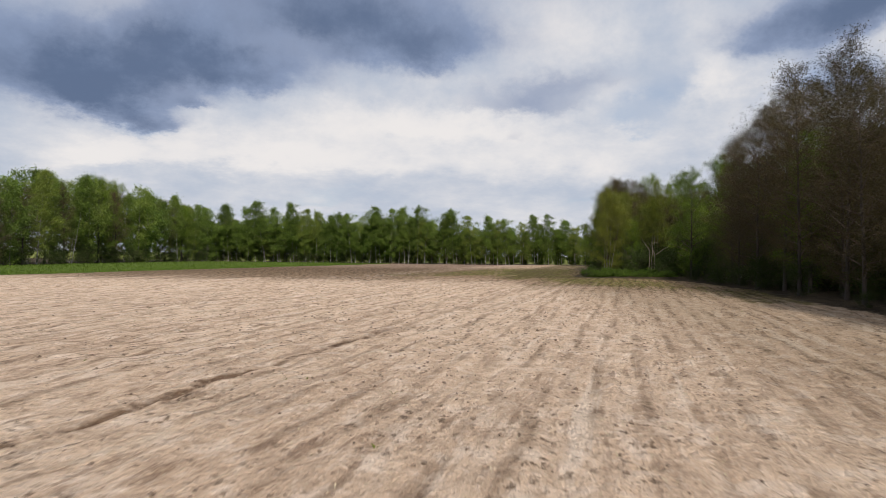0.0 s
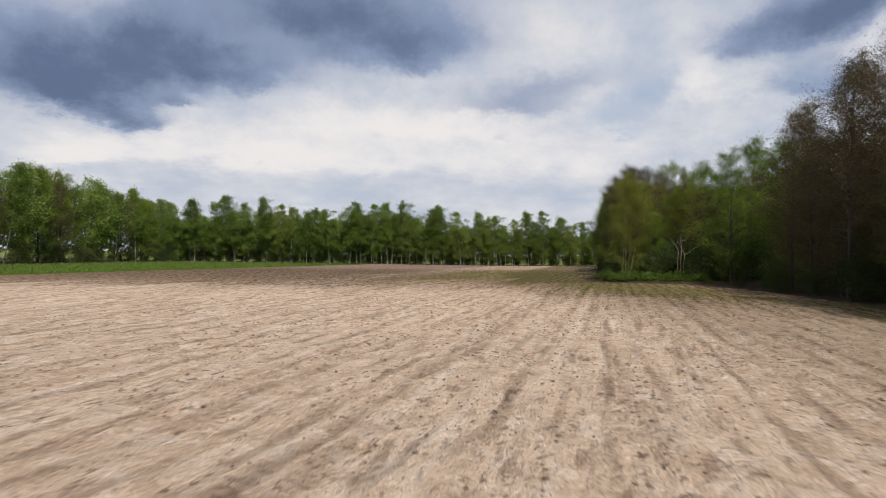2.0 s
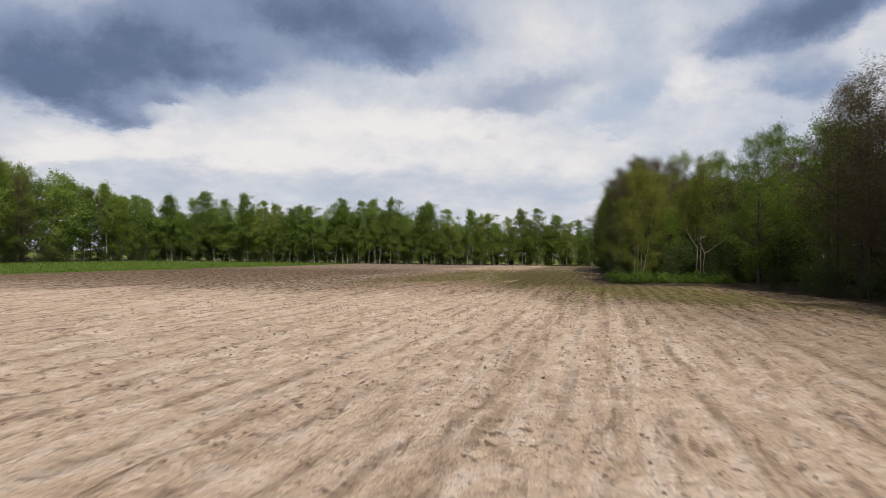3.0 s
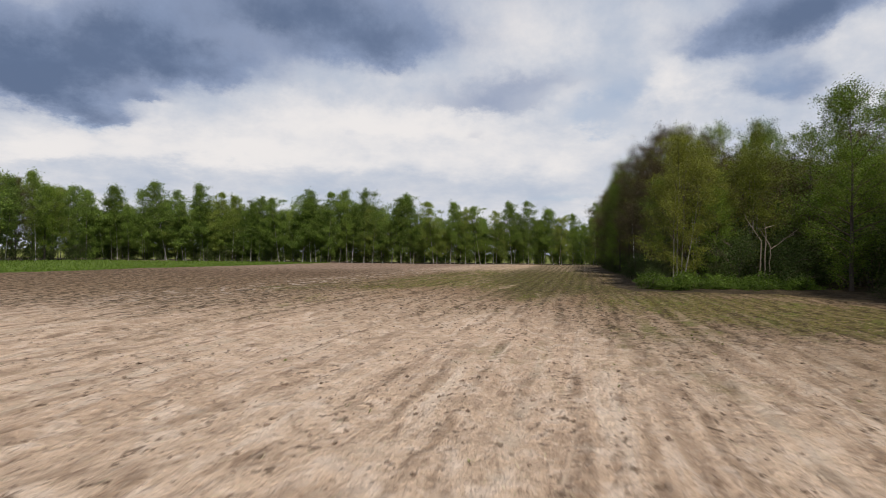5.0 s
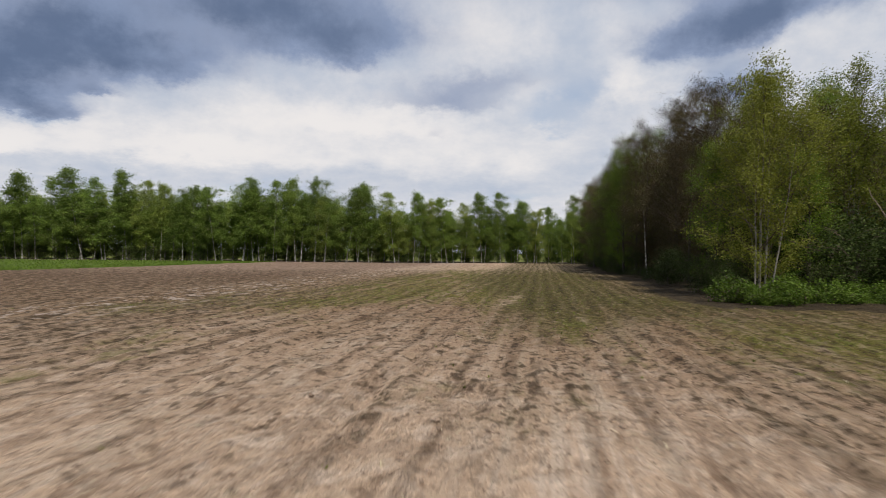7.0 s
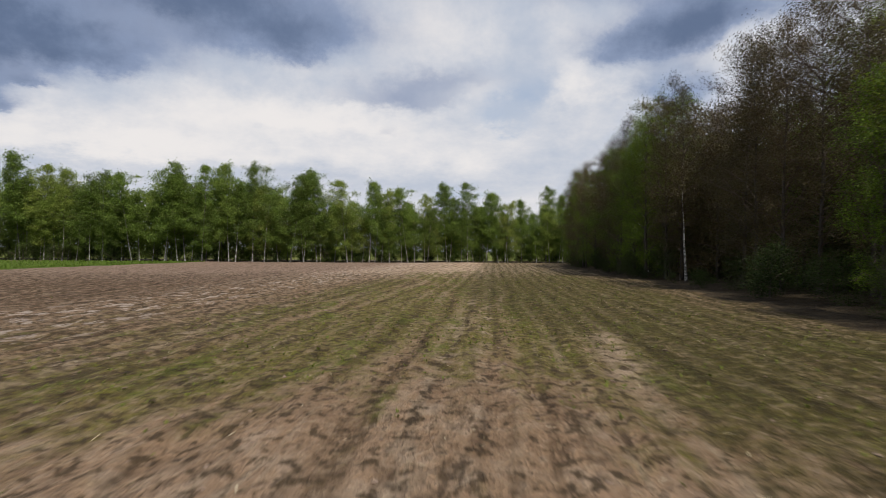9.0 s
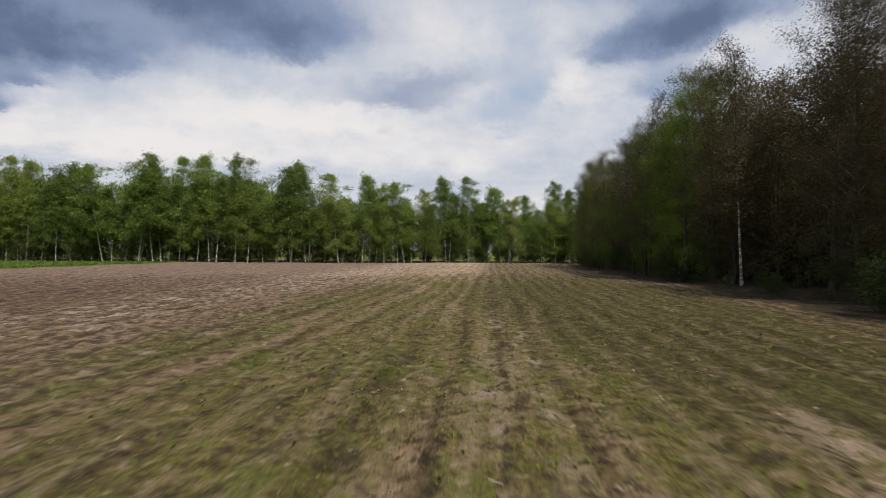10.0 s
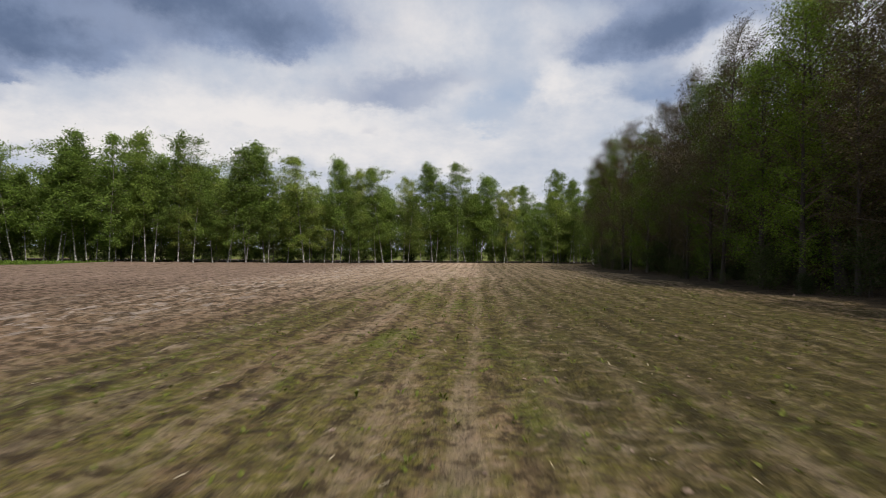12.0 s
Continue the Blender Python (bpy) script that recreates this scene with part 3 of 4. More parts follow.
FAR_EDGE = ((-64, 158), (-40, 157), (-22, 153.5), (-7, 152.0), (13, 152.5), (26, 158.5), (46, 159.5), (90, 166))
LEFT_EDGE = ((-60, -20), (-59, 60), (-58, 100), (-57, 130), (-54, 150), (-52, 156))


def edge_x(edge, y):
    return np.interp(y, [p[1] for p in edge], [p[0] for p in edge])


def edge_y(edge, x):
    return np.interp(x, [p[0] for p in edge], [p[1] for p in edge])


def crop_edge(y):
    return -36.0 + 0.283 * (y - 58.0)


def masks(x, y):
    u = x * math.cos(ROW) - y * math.sin(ROW)
    rag = layered(x / 6, y / 6, 11) - 0.5
    rag2 = layered(x / 14, y / 14, 31) - 0.5
    belt = (1 - 0.8 * np.exp(-((u + 15.7) / 2.4) ** 2)) * smooth(46, 63, y + rag * 26 + (u + 14) * 0.9) * smooth(-27.5, -23, u + rag * 4) * (0.50 + rag2 * 1.3 + 0.25 * smooth(80, 70, y))
    patch = np.maximum(np.exp(-(((x - 15.5) / 5.5) ** 2 + ((y - 57) / 10.5) ** 2)) * (1.5 + rag), np.exp(-((u + 10.6) / 1.7) ** 2) * smooth(54, 66, y) * smooth(104, 88, y) * (0.95 + rag))
    patch = np.maximum(patch, np.exp(-((u + 20.6) / 2.0) ** 2) * smooth(64, 82, y) * smooth(125, 100, y) * (0.95 + rag * 1.6))
    side = smooth(-13.2, -11.4, u + rag * 3) * smooth(58, 74, y) * (1.05 + rag * 1.4)
    patch = np.maximum(patch, side)
    border = smooth(5.0, 1.0, edge_x(RIGHT_EDGE, y) - x + rag * 3) * smooth(38, 60, y) * 0.7
    rim = smooth(9.0, 4.0, np.abs(edge_x(RIGHT_EDGE, y) - 9.0 - x) + rag * 4) * smooth(66, 76, y) * 0.8
    weed = np.clip(np.maximum.reduce([belt + rim, patch, border, 0.12 + rag2 * 0.5]), 0, 1)
    bare = smooth(3.4, 1.8, np.abs(edge_x(RIGHT_EDGE, y) - 0.6 - x) + rag * 2) * smooth(72, 80, y)
    weed = weed * smooth(152, 140, y) * (1 - 0.5 * bare) * (1 - 0.45 * smooth(96, 122, y))
    # litter runs out past the trees, its dark colour also standing for their shade
    shift = 0.5 * smooth(74, 84, y)
    right = smooth(-1.7, -0.3, x + shift - edge_x(RIGHT_EDGE, y) + rag * 2.4) * (y < 160)
    far = smooth(-0.5, 0.8, y - edge_y(FAR_EDGE, x) + rag * 1.5) * smooth(176, 170, y)
    left = smooth(0.5, -1.5, x - edge_x(LEFT_EDGE, y) + rag * 3)
    litter = np.clip(np.maximum.reduce([right, far, left * (y < 170)]), 0, 1)
    crop = smooth(0.25, -0.25, x - crop_edge(y) + rag * 0.9) * (y < 154) + (y > 176) * smooth(176, 178, y)
    return weed, litter, np.clip(crop, 0, 1)


def relief(x, y):
    """Height of the tilled soil."""
    u = x * math.cos(ROW) - y * math.sin(ROW)
    v = x * math.sin(ROW) + y * math.cos(ROW)
    bend = (layered(u / 3, v / 9, 5, 2) - 0.5) * 0.5
    rows = np.sin((u + bend) * 2 * math.pi / 0.46) * 0.018 * (0.3 + layered(u / 2, v / 7, 8, 2))
    lumps = (layered(u / 0.42, v / 0.75, 21, 3) - 0.5) * 0.15
    broad = (layered(x / 4, y / 4, 25, 3) - 0.5) * 0.10
    ruts = 0.0
    for at, deep, wide in ((-7.15, 0.06, 0.10), (-9.35, 0.05, 0.10), (-13.6, 0.06, 0.13), (-15.5, 0.05, 0.13), (-2.2, 0.04, 0.1), (-19.6, 0.05, 0.15), (-17.4, 0.05, 0.13)):
        gap = u - at + (layered(v / 3, v * 0 + at, 41, 2) - 0.5) * 0.25
        ruts = ruts - deep * np.exp(-(gap / wide) ** 2) * smooth(0.35, 0.6, layered(v / 2.2, v * 0 + at * 3, 51, 2)) + 0.5 * deep * np.exp(-((np.abs(gap) - 2.0 * wide) / wide) ** 2)
    return rows + lumps + broad + ruts


def steps_out(start, first, growth, end):
    values, step = [start], first
    while abs(values[-1]) < abs(end):
        step *= growth
        values.append(values[-1] + step)
    return values


def build_ground():
    fine_x = list(np.arange(-4.0, 14.0, 0.20))
    xs = [v for v in reversed(steps_out(-4.0, -0.20, 1.10, -2600)[1:])] + fine_x + [v for v in steps_out(14.0, 0.20, 1.10, 2600)]
    fine_y = list(np.arange(6.0, 106.0, 0.24))
    ys = [v for v in reversed([6.0 - (d) for d in steps_out(0.0, 0.3, 1.10, 2600)[1:]])] + fine_y + [106.0 + d for d in steps_out(0.0, 0.22, 1.05, 2900)]
    x, y = np.meshgrid(np.array(xs), np.array(ys))
    near = smooth(70, 20, np.abs(x - 4)) * smooth(175, 150, y) * smooth(-60, -30, y)
    z = relief(x, y) * near
    weed, litter, _ = masks(x, y)
    z = z + litter * near * (layered(x / 1.3, y / 1.3, 61, 2) - 0.3) * 0.08
    # a slight bank under the woods, a small step down to the cereal
    z = z + smooth(0, 4, x - edge_x(RIGHT_EDGE, y)) * near * 0.18
    rows, cols = x.shape
    verts = np.stack([x, y, z], -1).reshape(-1, 3)
    i, j = np.meshgrid(np.arange(rows - 1), np.arange(cols - 1), indexing="ij")
    a = (i * cols + j).ravel()
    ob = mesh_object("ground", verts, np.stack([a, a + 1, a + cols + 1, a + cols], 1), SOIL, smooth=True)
    for key, values in (("weed", weed), ("litter", litter)):
        layer = ob.data.attributes.new(key, "FLOAT", "POINT")
        layer.data.foreach_set("value", values.ravel().astype(np.float32))
    return tagged(ob, "pale sandy tilled field with drill rows and patchy weeds", "field", kind="structure")


build_ground()
rng = np.random.default_rng(7)


def scatter(count, x0, x1, y0, y1, nearer=0.0):
    """Random ground points; nearer > 0 crowds them towards the flight line."""
    y = rng.uniform(y0, y1, count)
    x = rng.uniform(x0, x1, count)
    if nearer:
        mid = np.interp(y, (0, 25, 50, 80, 110, 150), (0.8, 1.6, 3.8, 8.5, 14, 18))
        x = mid + (rng.uniform(-1, 1, count) * np.abs(rng.uniform(0, 1, count)) ** 0.6) * nearer
    return x, y


def build_clods():
    x, y = scatter(20000, 0, 0, 7, 112, 17.0)
    weed, litter, crop = masks(x, y)
    keep = (litter < 0.3) & (crop < 0.3) & (rng.uniform(0, 1, len(x)) > weed * 0.5) & (layered(x / 1.2, y / 2.4, 71, 3) > rng.uniform(0.34, 0.62, len(x))) & (rng.uniform(0, 1, len(x)) > 0.65 * smooth(48, 66, y))
    x, y = x[keep], y[keep]
    k = len(x)
    size = 0.015 + 0.024 * rng.random(k) ** 2.2 + (rng.random(k) > 0.99) * 0.025
    corner = np.array([(1, 0, 0), (0, 1, 0), (-1, 0, 0), (0, -1, 0), (0, 0, 1), (0, 0, -1)], float)
    shape = corner[None] * rng.uniform(0.6, 1.5, (k, 6, 1)) + rng.normal(0, 0.22, (k, 6, 3))
    turn = rng.uniform(0, 2 * math.pi, k)
    c, s = np.cos(turn)[:, None], np.sin(turn)[:, None]
    px, py = shape[:, :, 0] * c - shape[:, :, 1] * s, shape[:, :, 0] * s + shape[:, :, 1] * c
    base = relief(x, y)
    verts = np.stack([x[:, None] + px * size[:, None], y[:, None] + py * size[:, None], base[:, None] + (shape[:, :, 2] * 0.6 + 0.25) * size[:, None]], -1)
    tri = np.array([(0, 1, 4), (1, 2, 4), (2, 3, 4), (3, 0, 4), (1, 0, 5), (2, 1, 5), (3, 2, 5), (0, 3, 5)])
    faces = (tri[None] + 6 * np.arange(k)[:, None, None]).reshape(-1, 3)
    tagged(mesh_object("soil_clods", verts.reshape(-1, 3), faces, CLOD), "crumbly brown soil clods strewn over the tilled field", "soil", kind="stuff")


def build_straw():
    x, y = scatter(5000, 0, 0, 7, 112, 15.0)
    weed, litter, crop = masks(x, y)
    keep = (litter < 0.3) & (crop < 0.3) & (rng.uniform(0, 1, len(x)) > 0.75 * smooth(45, 62, y))
    x, y = x[keep], y[keep]
    k = len(x)
    p = Pile()
    a = rng.normal(-ROW + math.pi / 2, 0.9, k)
    length, width = rng.uniform(0.02, 0.075, k), rng.uniform(0.002, 0.005, k)
    d = np.stack([np.cos(a) * length, np.sin(a) * length, rng.normal(0, 0.15, k) * length], 1)
    s = np.stack([-np.sin(a) * width, np.cos(a) * width, 0 * a], 1)
    c = np.stack([x, y, relief(x, y) + 0.014], 1)
    p.put(np.stack([c - d - s, c + d - s, c + d + s, c - d + s], 1).reshape(-1, 3), np.arange(4 * k).reshape(k, 4))
    tagged(p.object("straw_litter", STRAW), "pale straw and stubble bits lying on the soil", "straw", kind="stuff")


def blades(name, x, y, z, tall, width, mat, label, category, per=5, splay=0.6):
    """Tufts of narrow blades."""
    k = len(x)
    x, y, z, tall = (np.repeat(q, per) for q in (x, y, z, tall))
    a = rng.uniform(0, 2 * math.pi, k * per)
    out = np.stack([np.cos(a), np.sin(a), 0 * a], 1)
    side = np.stack([-np.sin(a), np.cos(a), 0 * a], 1) * width * rng.uniform(0.6, 1.4, (k * per, 1))
    c = np.stack([x, y, z], 1) + out * 0.012
    h = (tall * rng.uniform(0.5, 1.2, k * per))[:, None]
    up = np.array((0, 0, 1.0))
    mid = c + up * h * 0.6 + out * h * splay * 0.3
    tip = c + up * h * 0.85 + out * h * splay * rng.uniform(0.5, 1.3, (k * per, 1))
    p = Pile()
    p.put(np.stack([c - side * 0.5, c + side * 0.5, mid + side, mid - side], 1).reshape(-1, 3), np.arange(4 * k * per).reshape(-1, 4))
    p.put(np.stack([mid - side, mid + side, tip + side * 0.15, tip - side * 0.15], 1).reshape(-1, 3), np.arange(4 * k * per).reshape(-1, 4))
    return tagged(p.object(name, mat), label, category, kind="stuff")


def build_weeds():
    x, y = scatter(30000, 0, 0, 7, 125, 19.0)
    weed, litter, crop = masks(x, y)
    cover = weed + (layered(x / 0.8, y / 0.8, 81, 3) - 0.5) * 1.1
    keep = (litter < 0.4) & (crop < 0.3) & ((cover > 0.62 + 0.5 * rng.random(len(x))) | (rng.random(len(x)) > 0.988))
    x, y = x[keep], y[keep]
    blades("weed_tufts", x, y, relief(x, y) - 0.01, 0.03 + 0.05 * rng.random(len(x)) ** 2, 0.012, WEED, "low green weed seedlings scattered through the field", "weeds", 3, 1.1)


def build_cereal():
    y = rng.uniform(40, 153, 16000)
    x = crop_edge(y) - rng.random(16000) ** 1.6 * 42 - 0.1
    keep = x > edge_x(LEFT_EDGE, y)
    x, y = x[keep], y[keep]
    blades("cereal_crop", x, y, 0 * x, 0.16 + 0.10 * rng.random(len(x)), 0.035, CEREAL, "strip of young green cereal beside the bare field", "crop", 2, 0.5)


build_clods()
build_straw()
build_weeds()
build_cereal()

# ---- trees ----
BIRCH = (BIRCH_BARK, TWIG_BARK, BIRCH_LEAF)
ALDER = (DARK_BARK, TWIG_BARK, ALDER_LEAF)


def many(maker, seeds, heights, group):
    return Kind([maker(s, h) for s, h in zip(seeds, heights)], heights, group)


def birch(seed, h):
    r = np.random.default_rng(seed)
    tall = seed % 2 == 0  # every other one has a higher, rounder crown over a clear trunk
    return tree("birch_tree", seed, h, h * (r.uniform(0.19, 0.23) if tall else r.uniform(0.22, 0.27)), 0.060, r.uniform(0.22, 0.34) if tall else r.uniform(0.08, 0.2), 40, 10, 0.75 if tall else 0.62, 0.45, 10000, (0.185, 0.14), 0.22, BIRCH,
                "slender birch with white trunk and fresh green leaves", lean=tuple(r.normal(0, 0.055, 2)), shape="egg", twig_sag=0.7, droop=0.5, lobed=0.5)


def inner_birch(seed, h):
    r = np.random.default_rng(seed)
    return tree("birch_tree", seed, h, h * 0.25, 0.08, 0.04, 26, 6, 0.5, 0.6, 5200, (0.26, 0.21), 0.36, (GREY_BARK, TWIG_BARK, BIRCH_LEAF),
                "shaded birch standing inside the wood", shape="oval", twig_sag=0.7, droop=0.4, lobed=0.5)


def inner_alder(seed, h):
    return tree("alder_tree", seed, h, h * 0.27, 0.11, 0.03, 34, 7, 0.4, 0.2, 9500, (0.15, 0.12), 0.34, ALDER,
                "shaded alder standing inside the wood", shape="oval", twig_sag=0.2, thick=0.016)


def broad(seed, h):
    return tree("maple_tree", seed, h, h * 0.27, 0.16, 0.06, 46, 10, 0.5, 0.1, 24000, (0.112, 0.088), 0.22, (DARK_BARK, TWIG_BARK, MAPLE_LEAF),
                "broad maple with dense bright green leaves", shape="oval", twig_sag=0.2)


def alder(seed, h):
    r = np.random.default_rng(seed)
    return tree("alder_tree", seed, h, h * r.uniform(0.20, 0.25), 0.115, r.uniform(0.06, 0.16), 58, 15, 0.45, 0.12, 30000, (0.074, 0.055), 0.20, ALDER,
                "tall dark alder with fine brown twigs just budding", lean=tuple(r.normal(0, 0.03, 2)), shape="oval", twig_sag=0.1, thick=0.007, lobed=0.5)


def willow(seed, h):
    return tree("willow_tree", seed, h, h * 0.36, 0.14, 0.06, 64, 9, 0.75, -0.05, 34000, (0.10, 0.072), 0.16, (GREY_BARK, TWIG_BARK, WILLOW_LEAF),
                "many-stemmed willow in thin olive-green spring leaf", stems=4, shape="oval", twig_sag=-0.1, thick=0.008)


def shrub(seed, h):
    return tree("shrub", seed, h, h * 0.6, 0.06, 0.03, 18, 6, 0.7, 0.3, 5200, (0.095, 0.075), 0.24, (DARK_BARK, TWIG_BARK, SHADED_SHRUB_LEAF),
                "leafy green shrub at the foot of the wood", "shrub", stems=3, shape="round", low_leaf=0.12)


def bramble(seed, h):
    return tree("bramble", seed, h, h * 0.8, 0.02, 0.03, 14, 4, 0.8, 0.5, 1700, (0.095, 0.075), 0.10, (DARK_BARK, TWIG_BARK, BRAMBLE_LEAF),
                "low bright green brambles before the willows", "shrub", stems=3, shape="round", low_leaf=0.10)


far_birches = many(birch, (11, 12, 13, 14, 15, 16), (13.0, 12.2, 13.6, 12.6, 13.2, 11.8), "birches along the field's far end")
back_birches = many(inner_birch, (21, 22, 23), (11.5, 10.8, 12.0), "birches inside the woods")
inner_alders = many(inner_alder, (25, 26, 27), (12.0, 13.0, 11.5), "alders inside the wood")
maples = many(broad, (31, 32, 33), (13.0, 14.0, 12.0), "green broadleaf trees")
alders = many(alder, (41, 42, 43, 44, 45, 46), (14.0, 13.0, 14.6, 12.6, 13.6, 12.0), "alders along the wood's edge")
willows = many(willow, (51, 52), (10.0, 11.0), "willows at the jutting corner of the wood")
brambles = many(bramble, (65, 66, 67), (0.8, 0.9, 0.7), "brambles at the jutting corner of the wood")
shrubs = many(shrub, (61, 62, 63, 64), (2.6, 3.2, 3.6, 2.2), "shrubs along the wood's edge")

# the birches that overtop the far belt: place along it and height
PEAKS = ((-56.5, 13.0), (-50, 13.8), (-45, 13.3), (-40.6, 14.6), (-37.5, 13.0), (-33.5, 14.3), (-30.5, 12.8), (-28, 12.2), (-23, 11.8), (-19, 11.5), (-14.8, 13.4), (-12.2, 12.0), (-10, 12.7), (-6.4, 13.2), (-3.3, 13.8),
         (1.7, 12.0), (3.6, 11.6), (5.5, 12.8), (9.7, 11.3), (12.8, 11.5), (14.8, 10.6), (19.0, 10.8), (21.8, 10.3), (25.8, 12.1), (29.2, 12.3), (32.5, 11.1), (35.5, 9.6), (38.5, 10.2), (43, 12.5), (46, 11.2), (50, 11.5))


def undergrowth(x, y, tall, count, mat, label, r):
    """Low leafy tangle that closes the woods behind their edge: many domes of leaves."""
    p = Pile()
    for a, b, h in zip(x, y, tall):
        d = r.normal(size=(count, 3))
        d *= (r.uniform(0.35, 1.0, (count, 1)) ** 0.5) / np.linalg.norm(d, axis=1, keepdims=True)
        d *= 0.75 + 0.35 * np.sin(d[:, :1] * 4 + a) * np.cos(d[:, 1:2] * 5 + b)
        c = np.stack([a + d[:, 0] * h * 0.55, b + d[:, 1] * h * 0.55, np.maximum(0.05, h * 0.5 + d[:, 2] * h * 0.55)], 1)
        p.leaves(c, 0.17, 0.13, r)
    tagged(p.object("undergrowth", mat), label, "undergrowth", kind="stuff")


def far_belt():
    r = np.random.default_rng(101)
    for i, (x, h) in enumerate(PEAKS):
        far_birches.stand(i, x, edge_y(FAR_EDGE, x) + r.uniform(0.6, 1.8), h + 0.3, r.uniform(0, 6.3), wide=r.uniform(0.95, 1.35))
    # smaller ones between them
    x = -55.0
    while x < 52:
        far_birches.stand(int(r.integers(0, 6)), x, edge_y(FAR_EDGE, x) + r.uniform(0.3, 2.6), r.uniform(7.0, 11.6 if x < 2 else 10.4), r.uniform(0, 6.3), "slim young birch between taller ones", wide=r.uniform(1.0, 1.6))
        x += r.uniform(1.5, 2.4)
    # rows behind, thinner to the right, where the sky shows through
    i = 0
    for k in range(4):
        x = -60.0 + k
        while x < 56:
            h = r.uniform(9.0, 12.2) if x < 2 else r.uniform(7.0, 9.6)
            back_birches.stand(i, x, edge_y(FAR_EDGE, x) + 3.5 + 3.0 * k + r.uniform(-1, 1), h, r.uniform(0, 6.3))
            i += 1
            x += r.uniform(2.8, 4.4) * (1.0 if x < 8 else 1.1)
    x = -54.0
    while x < 56:
        shrubs.stand(i, x, edge_y(FAR_EDGE, x) + r.uniform(1.2, 3.0), r.uniform(1.2, 3.0) * (1 if x < 8 else 0.7), r.uniform(0, 6.3))
        i += 1
        x += r.uniform(2.0, 3.6)
    x = np.arange(-60.0, 58.0, 0.8) + r.uniform(-0.6, 0.6, 148)
    undergrowth(x, edge_y(FAR_EDGE, x) + r.uniform(3.5, 14.0, 148), r.uniform(2.0, 4.4, 148), 900, BIRCH_LEAF, "tangle of young saplings inside the birch wood", r)


def left_wood():
    r = np.random.default_rng(102)
    i = 0
    for k in range(3):
        y = 78.0
        while y < 158:
            x = edge_x(LEFT_EDGE, y) - 1.0 - 3.8 * k + r.uniform(-1.2, 1.0)
            h = np.interp(y, (78, 90, 100, 106, 122, 132, 143, 158), (12.5, 12.8, 14.2, 15.4, 15.6, 14.6, 14.6, 13.6)) * r.uniform(0.86, 1.03)
            pick = r.random()
            if k and pick < 0.6:
                back_birches.stand(i, x, y, h, r.uniform(0, 6.3))
            elif pick < 0.26:
                alders.stand(i, x, y, h * 0.96, r.uniform(0, 6.3), "tall brownish alder among green birches and maples")
            elif pick < 0.50:
                maples.stand(i, x, y, h, r.uniform(0, 6.3), "tall leafy maple at the wood's edge")
            elif pick < 0.65:
                back_birches.stand(i, x, y, h, r.uniform(0, 6.3))
            else:
                far_birches.stand(i, x, y, h, r.uniform(0, 6.3))
            i += 1
            y += r.uniform(2.6, 4.0) + 0.8 * k
    y = 80.0
    while y < 156:
        shrubs.stand(i, edge_x(LEFT_EDGE, y) + r.uniform(-1.5, 0.8), y, r.uniform(1.6, 3.8), r.uniform(0, 6.3))
        i += 1
        y += r.uniform(1.6, 2.8)


def right_wood():
    r = np.random.default_rng(103)
    i = 0
    for k in range(7):
        y = 15.0 + k if k < 2 else 26.0 + k
        while y < (156 if k < 4 else 128):
            if 62 < y < 82 and k < (3 if y < 76 else 1):
                y += 2.0
                continue
            if k == 0 and 90.5 < y < 97:  # a gap before the lone birch
                y += 1.5
                continue
            edge = np.interp(y, (8, 60, 66, 76, 84, 92, 98), (0, 0, 4, 4, 2.4, 1.5, 0)) + edge_x(RIGHT_EDGE, y)
            x = edge + 1.1 + 3.0 * k + r.uniform(-0.9, 0.9)
            h = np.interp(y, (10, 35, 48, 60, 76, 82, 90, 105, 118, 150), (12.6, 13.2, 14.4, 13.0, 10.2, 11.6, 13.2, 13.0, 12.8, 11.6)) * r.uniform(0.86, 1.05)
            pick = r.random()
            if (k >= 2 and pick < 0.88) or (k == 1 and pick < 0.45):
                inner_alders.stand(i, x, y, h * 0.86, r.uniform(0, 6.3))
            elif pick < (0.90 if y < 84 else 0.78):
                alders.stand(i, x, y, h, r.uniform(0, 6.3))
            else:
                maples.stand(i, x, y, h * 0.85, r.uniform(0, 6.3))
            i += 1
            y += (r.uniform(2.1, 3.3) + 0.15 * k) * (0.72 if 78 < y < 100 else 1.0)
    y = 12.0
    while y < 152:
        if not 64 < y < 74:
            deep = 0.3 if y > 74 else 0.0
            shrubs.stand(i, edge_x(RIGHT_EDGE, y) + r.uniform(-0.2, 2.2) + deep, y, r.uniform(0.8, 2.6) * (0.45 if 90 < y < 97 else 1.0), r.uniform(0, 6.3), "dark shrub in the shade of the wood")
        i += 1
        y += r.uniform(1.4, 2.7)
    y = 30.0
    while y < 150:
        edge = np.interp(y, (8, 60, 66, 76, 84), (0, 0, 4, 4, 2.5)) + edge_x(RIGHT_EDGE, y)
        if 54 < y < 66:
            y += 3.0
            continue
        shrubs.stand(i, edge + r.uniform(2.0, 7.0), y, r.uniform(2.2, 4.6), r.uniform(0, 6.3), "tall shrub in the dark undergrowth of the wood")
        i += 1
        y += r.uniform(1.3, 2.2)
    # thicket added deep inside as a dark backing, which shuts off the light behind
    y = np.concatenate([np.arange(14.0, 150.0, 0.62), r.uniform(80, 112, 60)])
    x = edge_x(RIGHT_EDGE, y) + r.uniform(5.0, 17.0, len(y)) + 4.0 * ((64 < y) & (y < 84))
    undergrowth(x, y, r.uniform(3.6, 7.5, len(y)), 900, SHADED_SHRUB_LEAF, "added dark leaf mass that blocks light deep inside the alder wood", r)


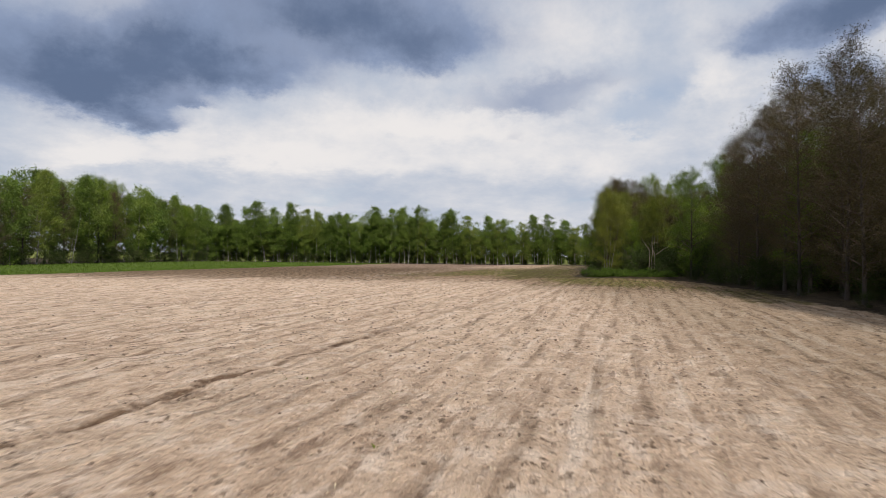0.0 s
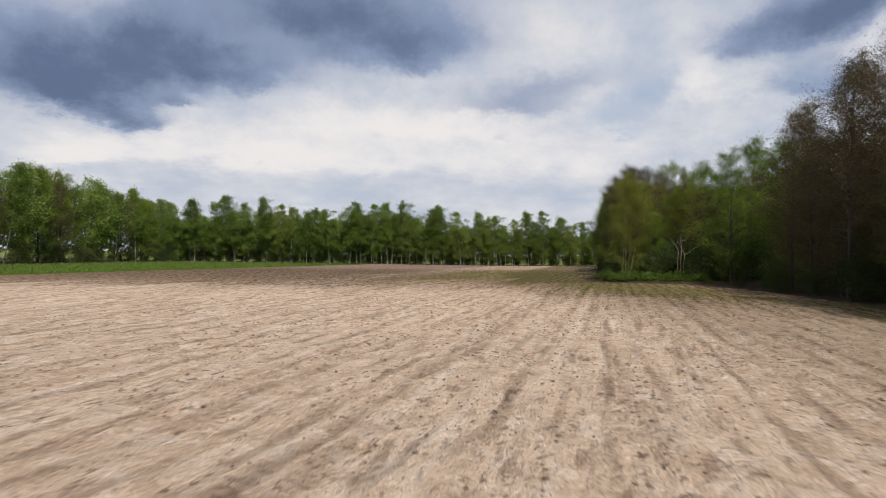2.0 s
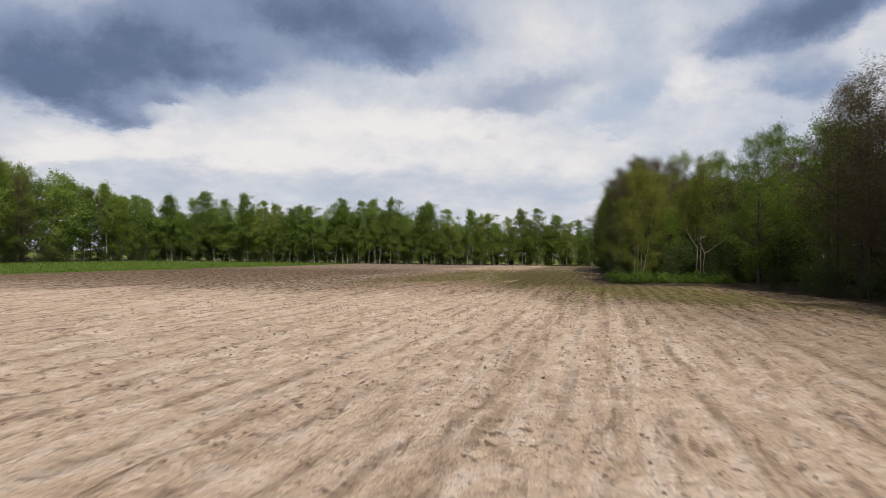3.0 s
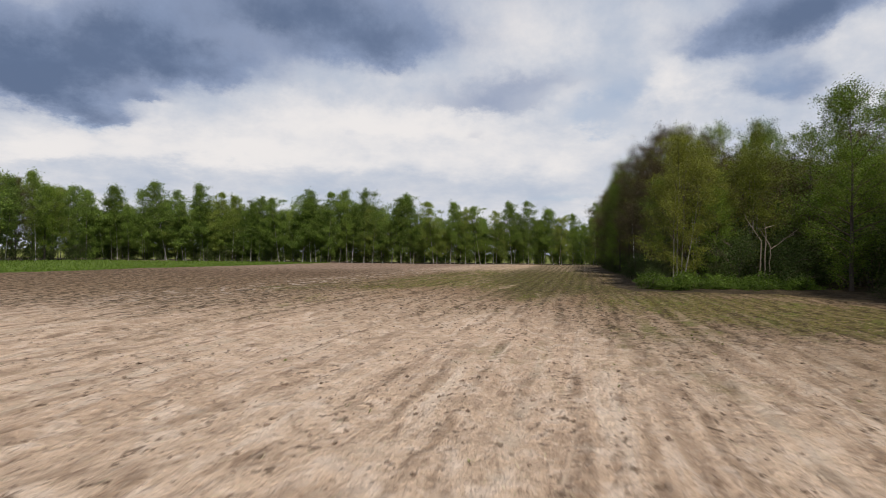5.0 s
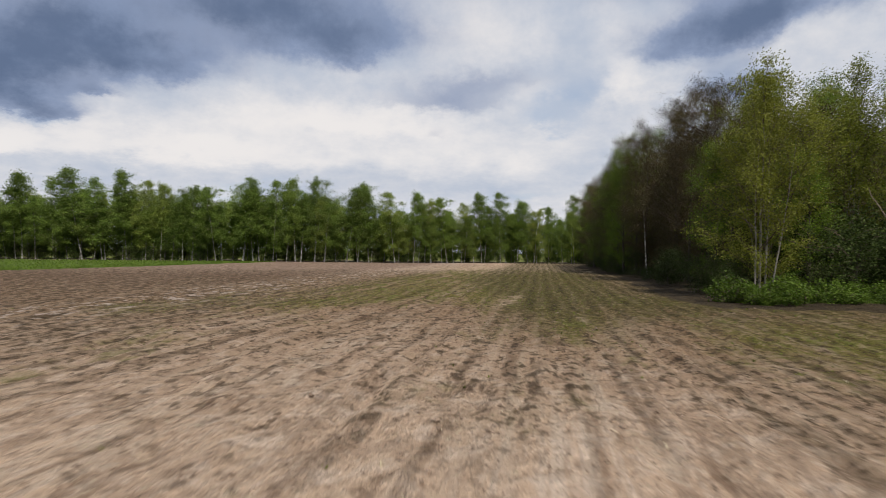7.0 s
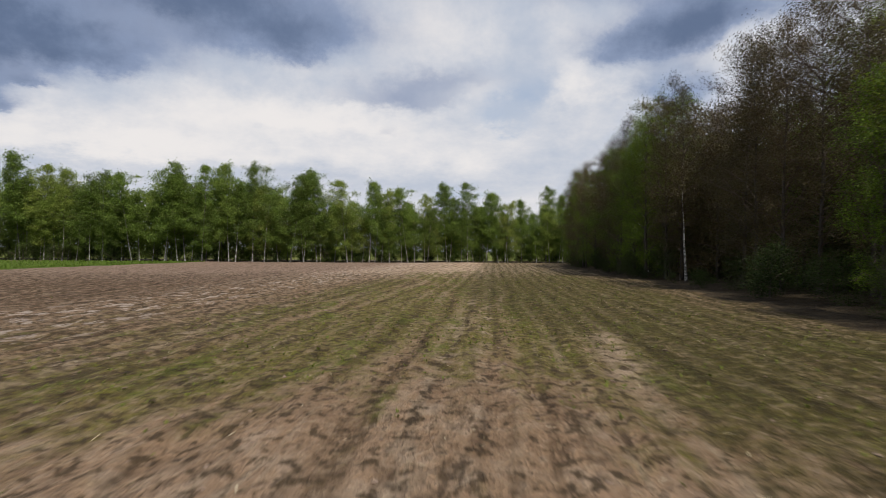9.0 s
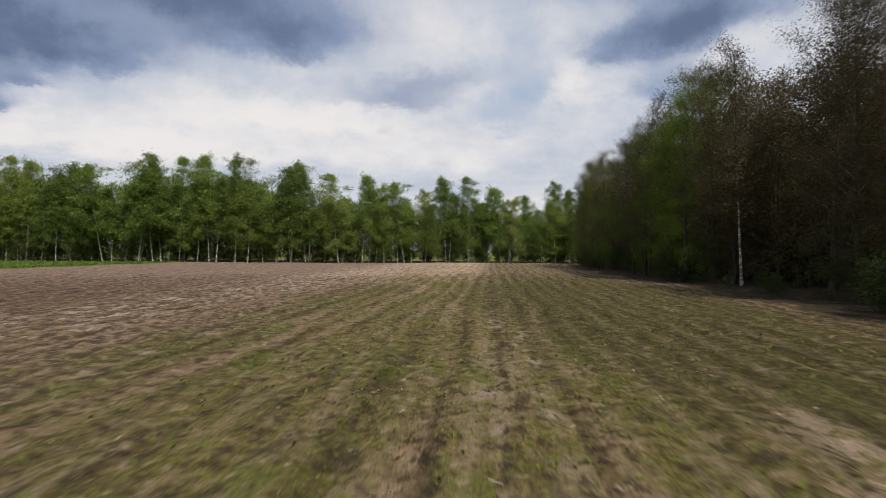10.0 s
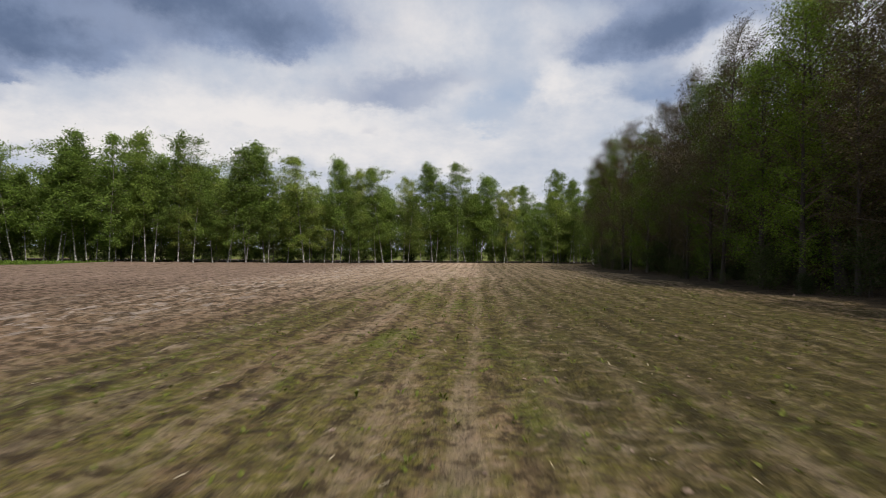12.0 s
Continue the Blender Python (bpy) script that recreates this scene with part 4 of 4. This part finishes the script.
def corner_clump():
    r = np.random.default_rng(104)
    willows.stand(0, 19.9, 72.9, 9.8, 0.6)
    willows.stand(1, 25.6, 75.2, 10.8, 2.0, "tall sparse willow with pale upright twigs")
    willows.stand(0, 22.6, 77.0, 9.8, 4.0)
    maples.stand(2, 21.4, 79.0, 7.6, 5.1, "small leafy maple behind the willows")
    alders.stand(1, 27.0, 84.5, 11.8, 5.0)
    for k, (x, y, h) in enumerate(((35.2, 80.3, 14.8), (30.5, 76.5, 11.0), (22.8, 74.2, 6.5), (33.0, 72.5, 12.2), (29.0, 71.0, 8.0), (38.5, 75.0, 14.2), (32.5, 84.0, 13.0), (29.5, 81.5, 11.5), (41.0, 69.0, 14.0), (37.0, 66.5, 12.5), (29.2, 86.5, 13.2), (31.2, 105.5, 13.6), (31.8, 112.5, 12.4), (26.8, 67.6, 11.4), (29.0, 63.0, 11.6))):
        maples.stand(k, x, y, h, 1.7 * k)
    for k, (x, y, h) in enumerate(((27.5, 79.5, 10.0), (34.5, 77.0, 11.0), (36.5, 71.0, 12.0), (40.5, 81.0, 12.5), (25.0, 80.0, 9.0))):
        inner_alders.stand(k, x, y, h, 2.1 * k)
    i = 0
    for x in np.arange(17.3, 25.0, 0.75):
        y = np.interp(x, (16.5, 24.5), (70.4, 68.4))
        for k in range(2):
            brambles.stand(i, x + r.uniform(-0.3, 0.3), y + k * 1.0 + r.uniform(-0.3, 0.3), r.uniform(0.55, 0.95) + 0.3 * k, r.uniform(0, 6.3))
            i += 1
    for x, y, h in ((25.5, 70.9, 1.1), (26.8, 70.4, 1.4), (25.2, 73.2, 1.7), (22.0, 72.6, 1.8), (18.2, 73.2, 1.5)):
        shrubs.stand(i, x, y, h, r.uniform(0, 6.3))
        i += 1


def single_trunks():
    """White birch trunks that stand out before the dark wood."""
    for k, (x, y, h, lean) in enumerate(((31.6, 66.9, 8.0, (-0.13, 0.0)), (26.4, 96.8, 7.0, (-0.05, 0.02)), (31.3, 109.5, 7.5, (0.01, 0)), (44.2, 152.0, 8.0, (-0.03, 0)))):
        ob = tree("birch_tree", 71 + k, h, 1.8, 0.085, 0.5, 22, 6, 0.6, 0.6, 2000, (0.14, 0.10), 0.25, (BIRCH_BARK, TWIG_BARK, ALDER_LEAF), "lone white birch trunk against the dark wood", lean=lean, twig_sag=0.8)
        ob.matrix_basis = pose(x, y, 0.1)
        tagged(ob, group="single birches at the wood's edge")


def leaning_alder():
    ob = tree("alder_tree", 81, 12.9, 3.8, 0.22, 0.30, 40, 11, 0.25, 0.05, 14000, (0.09, 0.07), 0.17, (DARK_BARK, DARK_BARK, WILLOW_LEAF),
              "tall leaning alder with wide bare limbs and green crown", lean=(-0.11, 0.06), twig_sag=0.1)
    ob.matrix_basis = pose(28.6, 102.0, 0.0)


def dead_tree():
    """A pale, forked dead tree at the corner clump."""
    root = new("dead_tree")
    tagged(root, "pale barkless dead tree with a forked crown", "tree")
    r = np.random.default_rng(9)
    trunk = Pile()
    for foot, top in (((0, 0, -0.1), (0.15, 0, 2.5)), ((-0.5, 0.2, -0.1), (-0.35, 0.1, 2.9)), ((-0.2, 0.1, -0.1), (-0.1, 0.1, 2.7))):
        line = np.linspace(foot, top, 7) + r.normal(0, 0.03, (7, 3))
        trunk.tube(line, np.linspace(0.042, 0.03, 7), 6)
    trunk.object("trunk", DEAD_WOOD, root, smooth=True)
    limbs = Pile()
    for start, way, length, sag in (((0.15, 0, 2.45), (0.75, 0, 0.6), 2.2, -0.2), ((0.15, 0, 2.45), (-0.25, 0, 1.0), 1.4, -0.1), ((-0.35, 0.1, 2.85), (-0.7, 0, 0.7), 1.9, 0.1),
                                    ((-0.1, 0.1, 2.65), (0.25, 0.1, 1.0), 1.3, 0), ((0.9, 0, 3.05), (0.9, 0.2, 0.15), 0.9, -0.5), ((-0.2, 0.1, 3.6), (0.8, 0, 0.3), 0.7, 0.2)):
        line = bent(start, np.array(way) / np.linalg.norm(way), length, sag, r, 6, 0.10)
        limbs.tube(line, np.linspace(0.036, 0.010, 7), 5)
    limbs.object("branchwork", DEAD_WOOD, root, smooth=True)
    root.matrix_basis = pose(24.0, 70.6, 0)


def distant_woods():
    """Woods beyond the next field, seen through gaps."""
    r = np.random.default_rng(105)
    p = Pile()
    k = 9000
    x = r.uniform(-500, 600, k)
    top = 9 + 6 * layered(x / 18, x * 0, 91, 3)
    c = np.stack([x, 480 + r.uniform(-8, 8, k), top * r.random(k) ** 0.7], 1)
    p.leaves(c, 3.6, 2.6, r)
    tagged(p.object("distant_woods", FAR_LEAF), "hazy line of woods beyond the next field", "woods", kind="stuff")


far_belt()
left_wood()
right_wood()
corner_clump()
single_trunks()
leaning_alder()
dead_tree()
distant_woods()
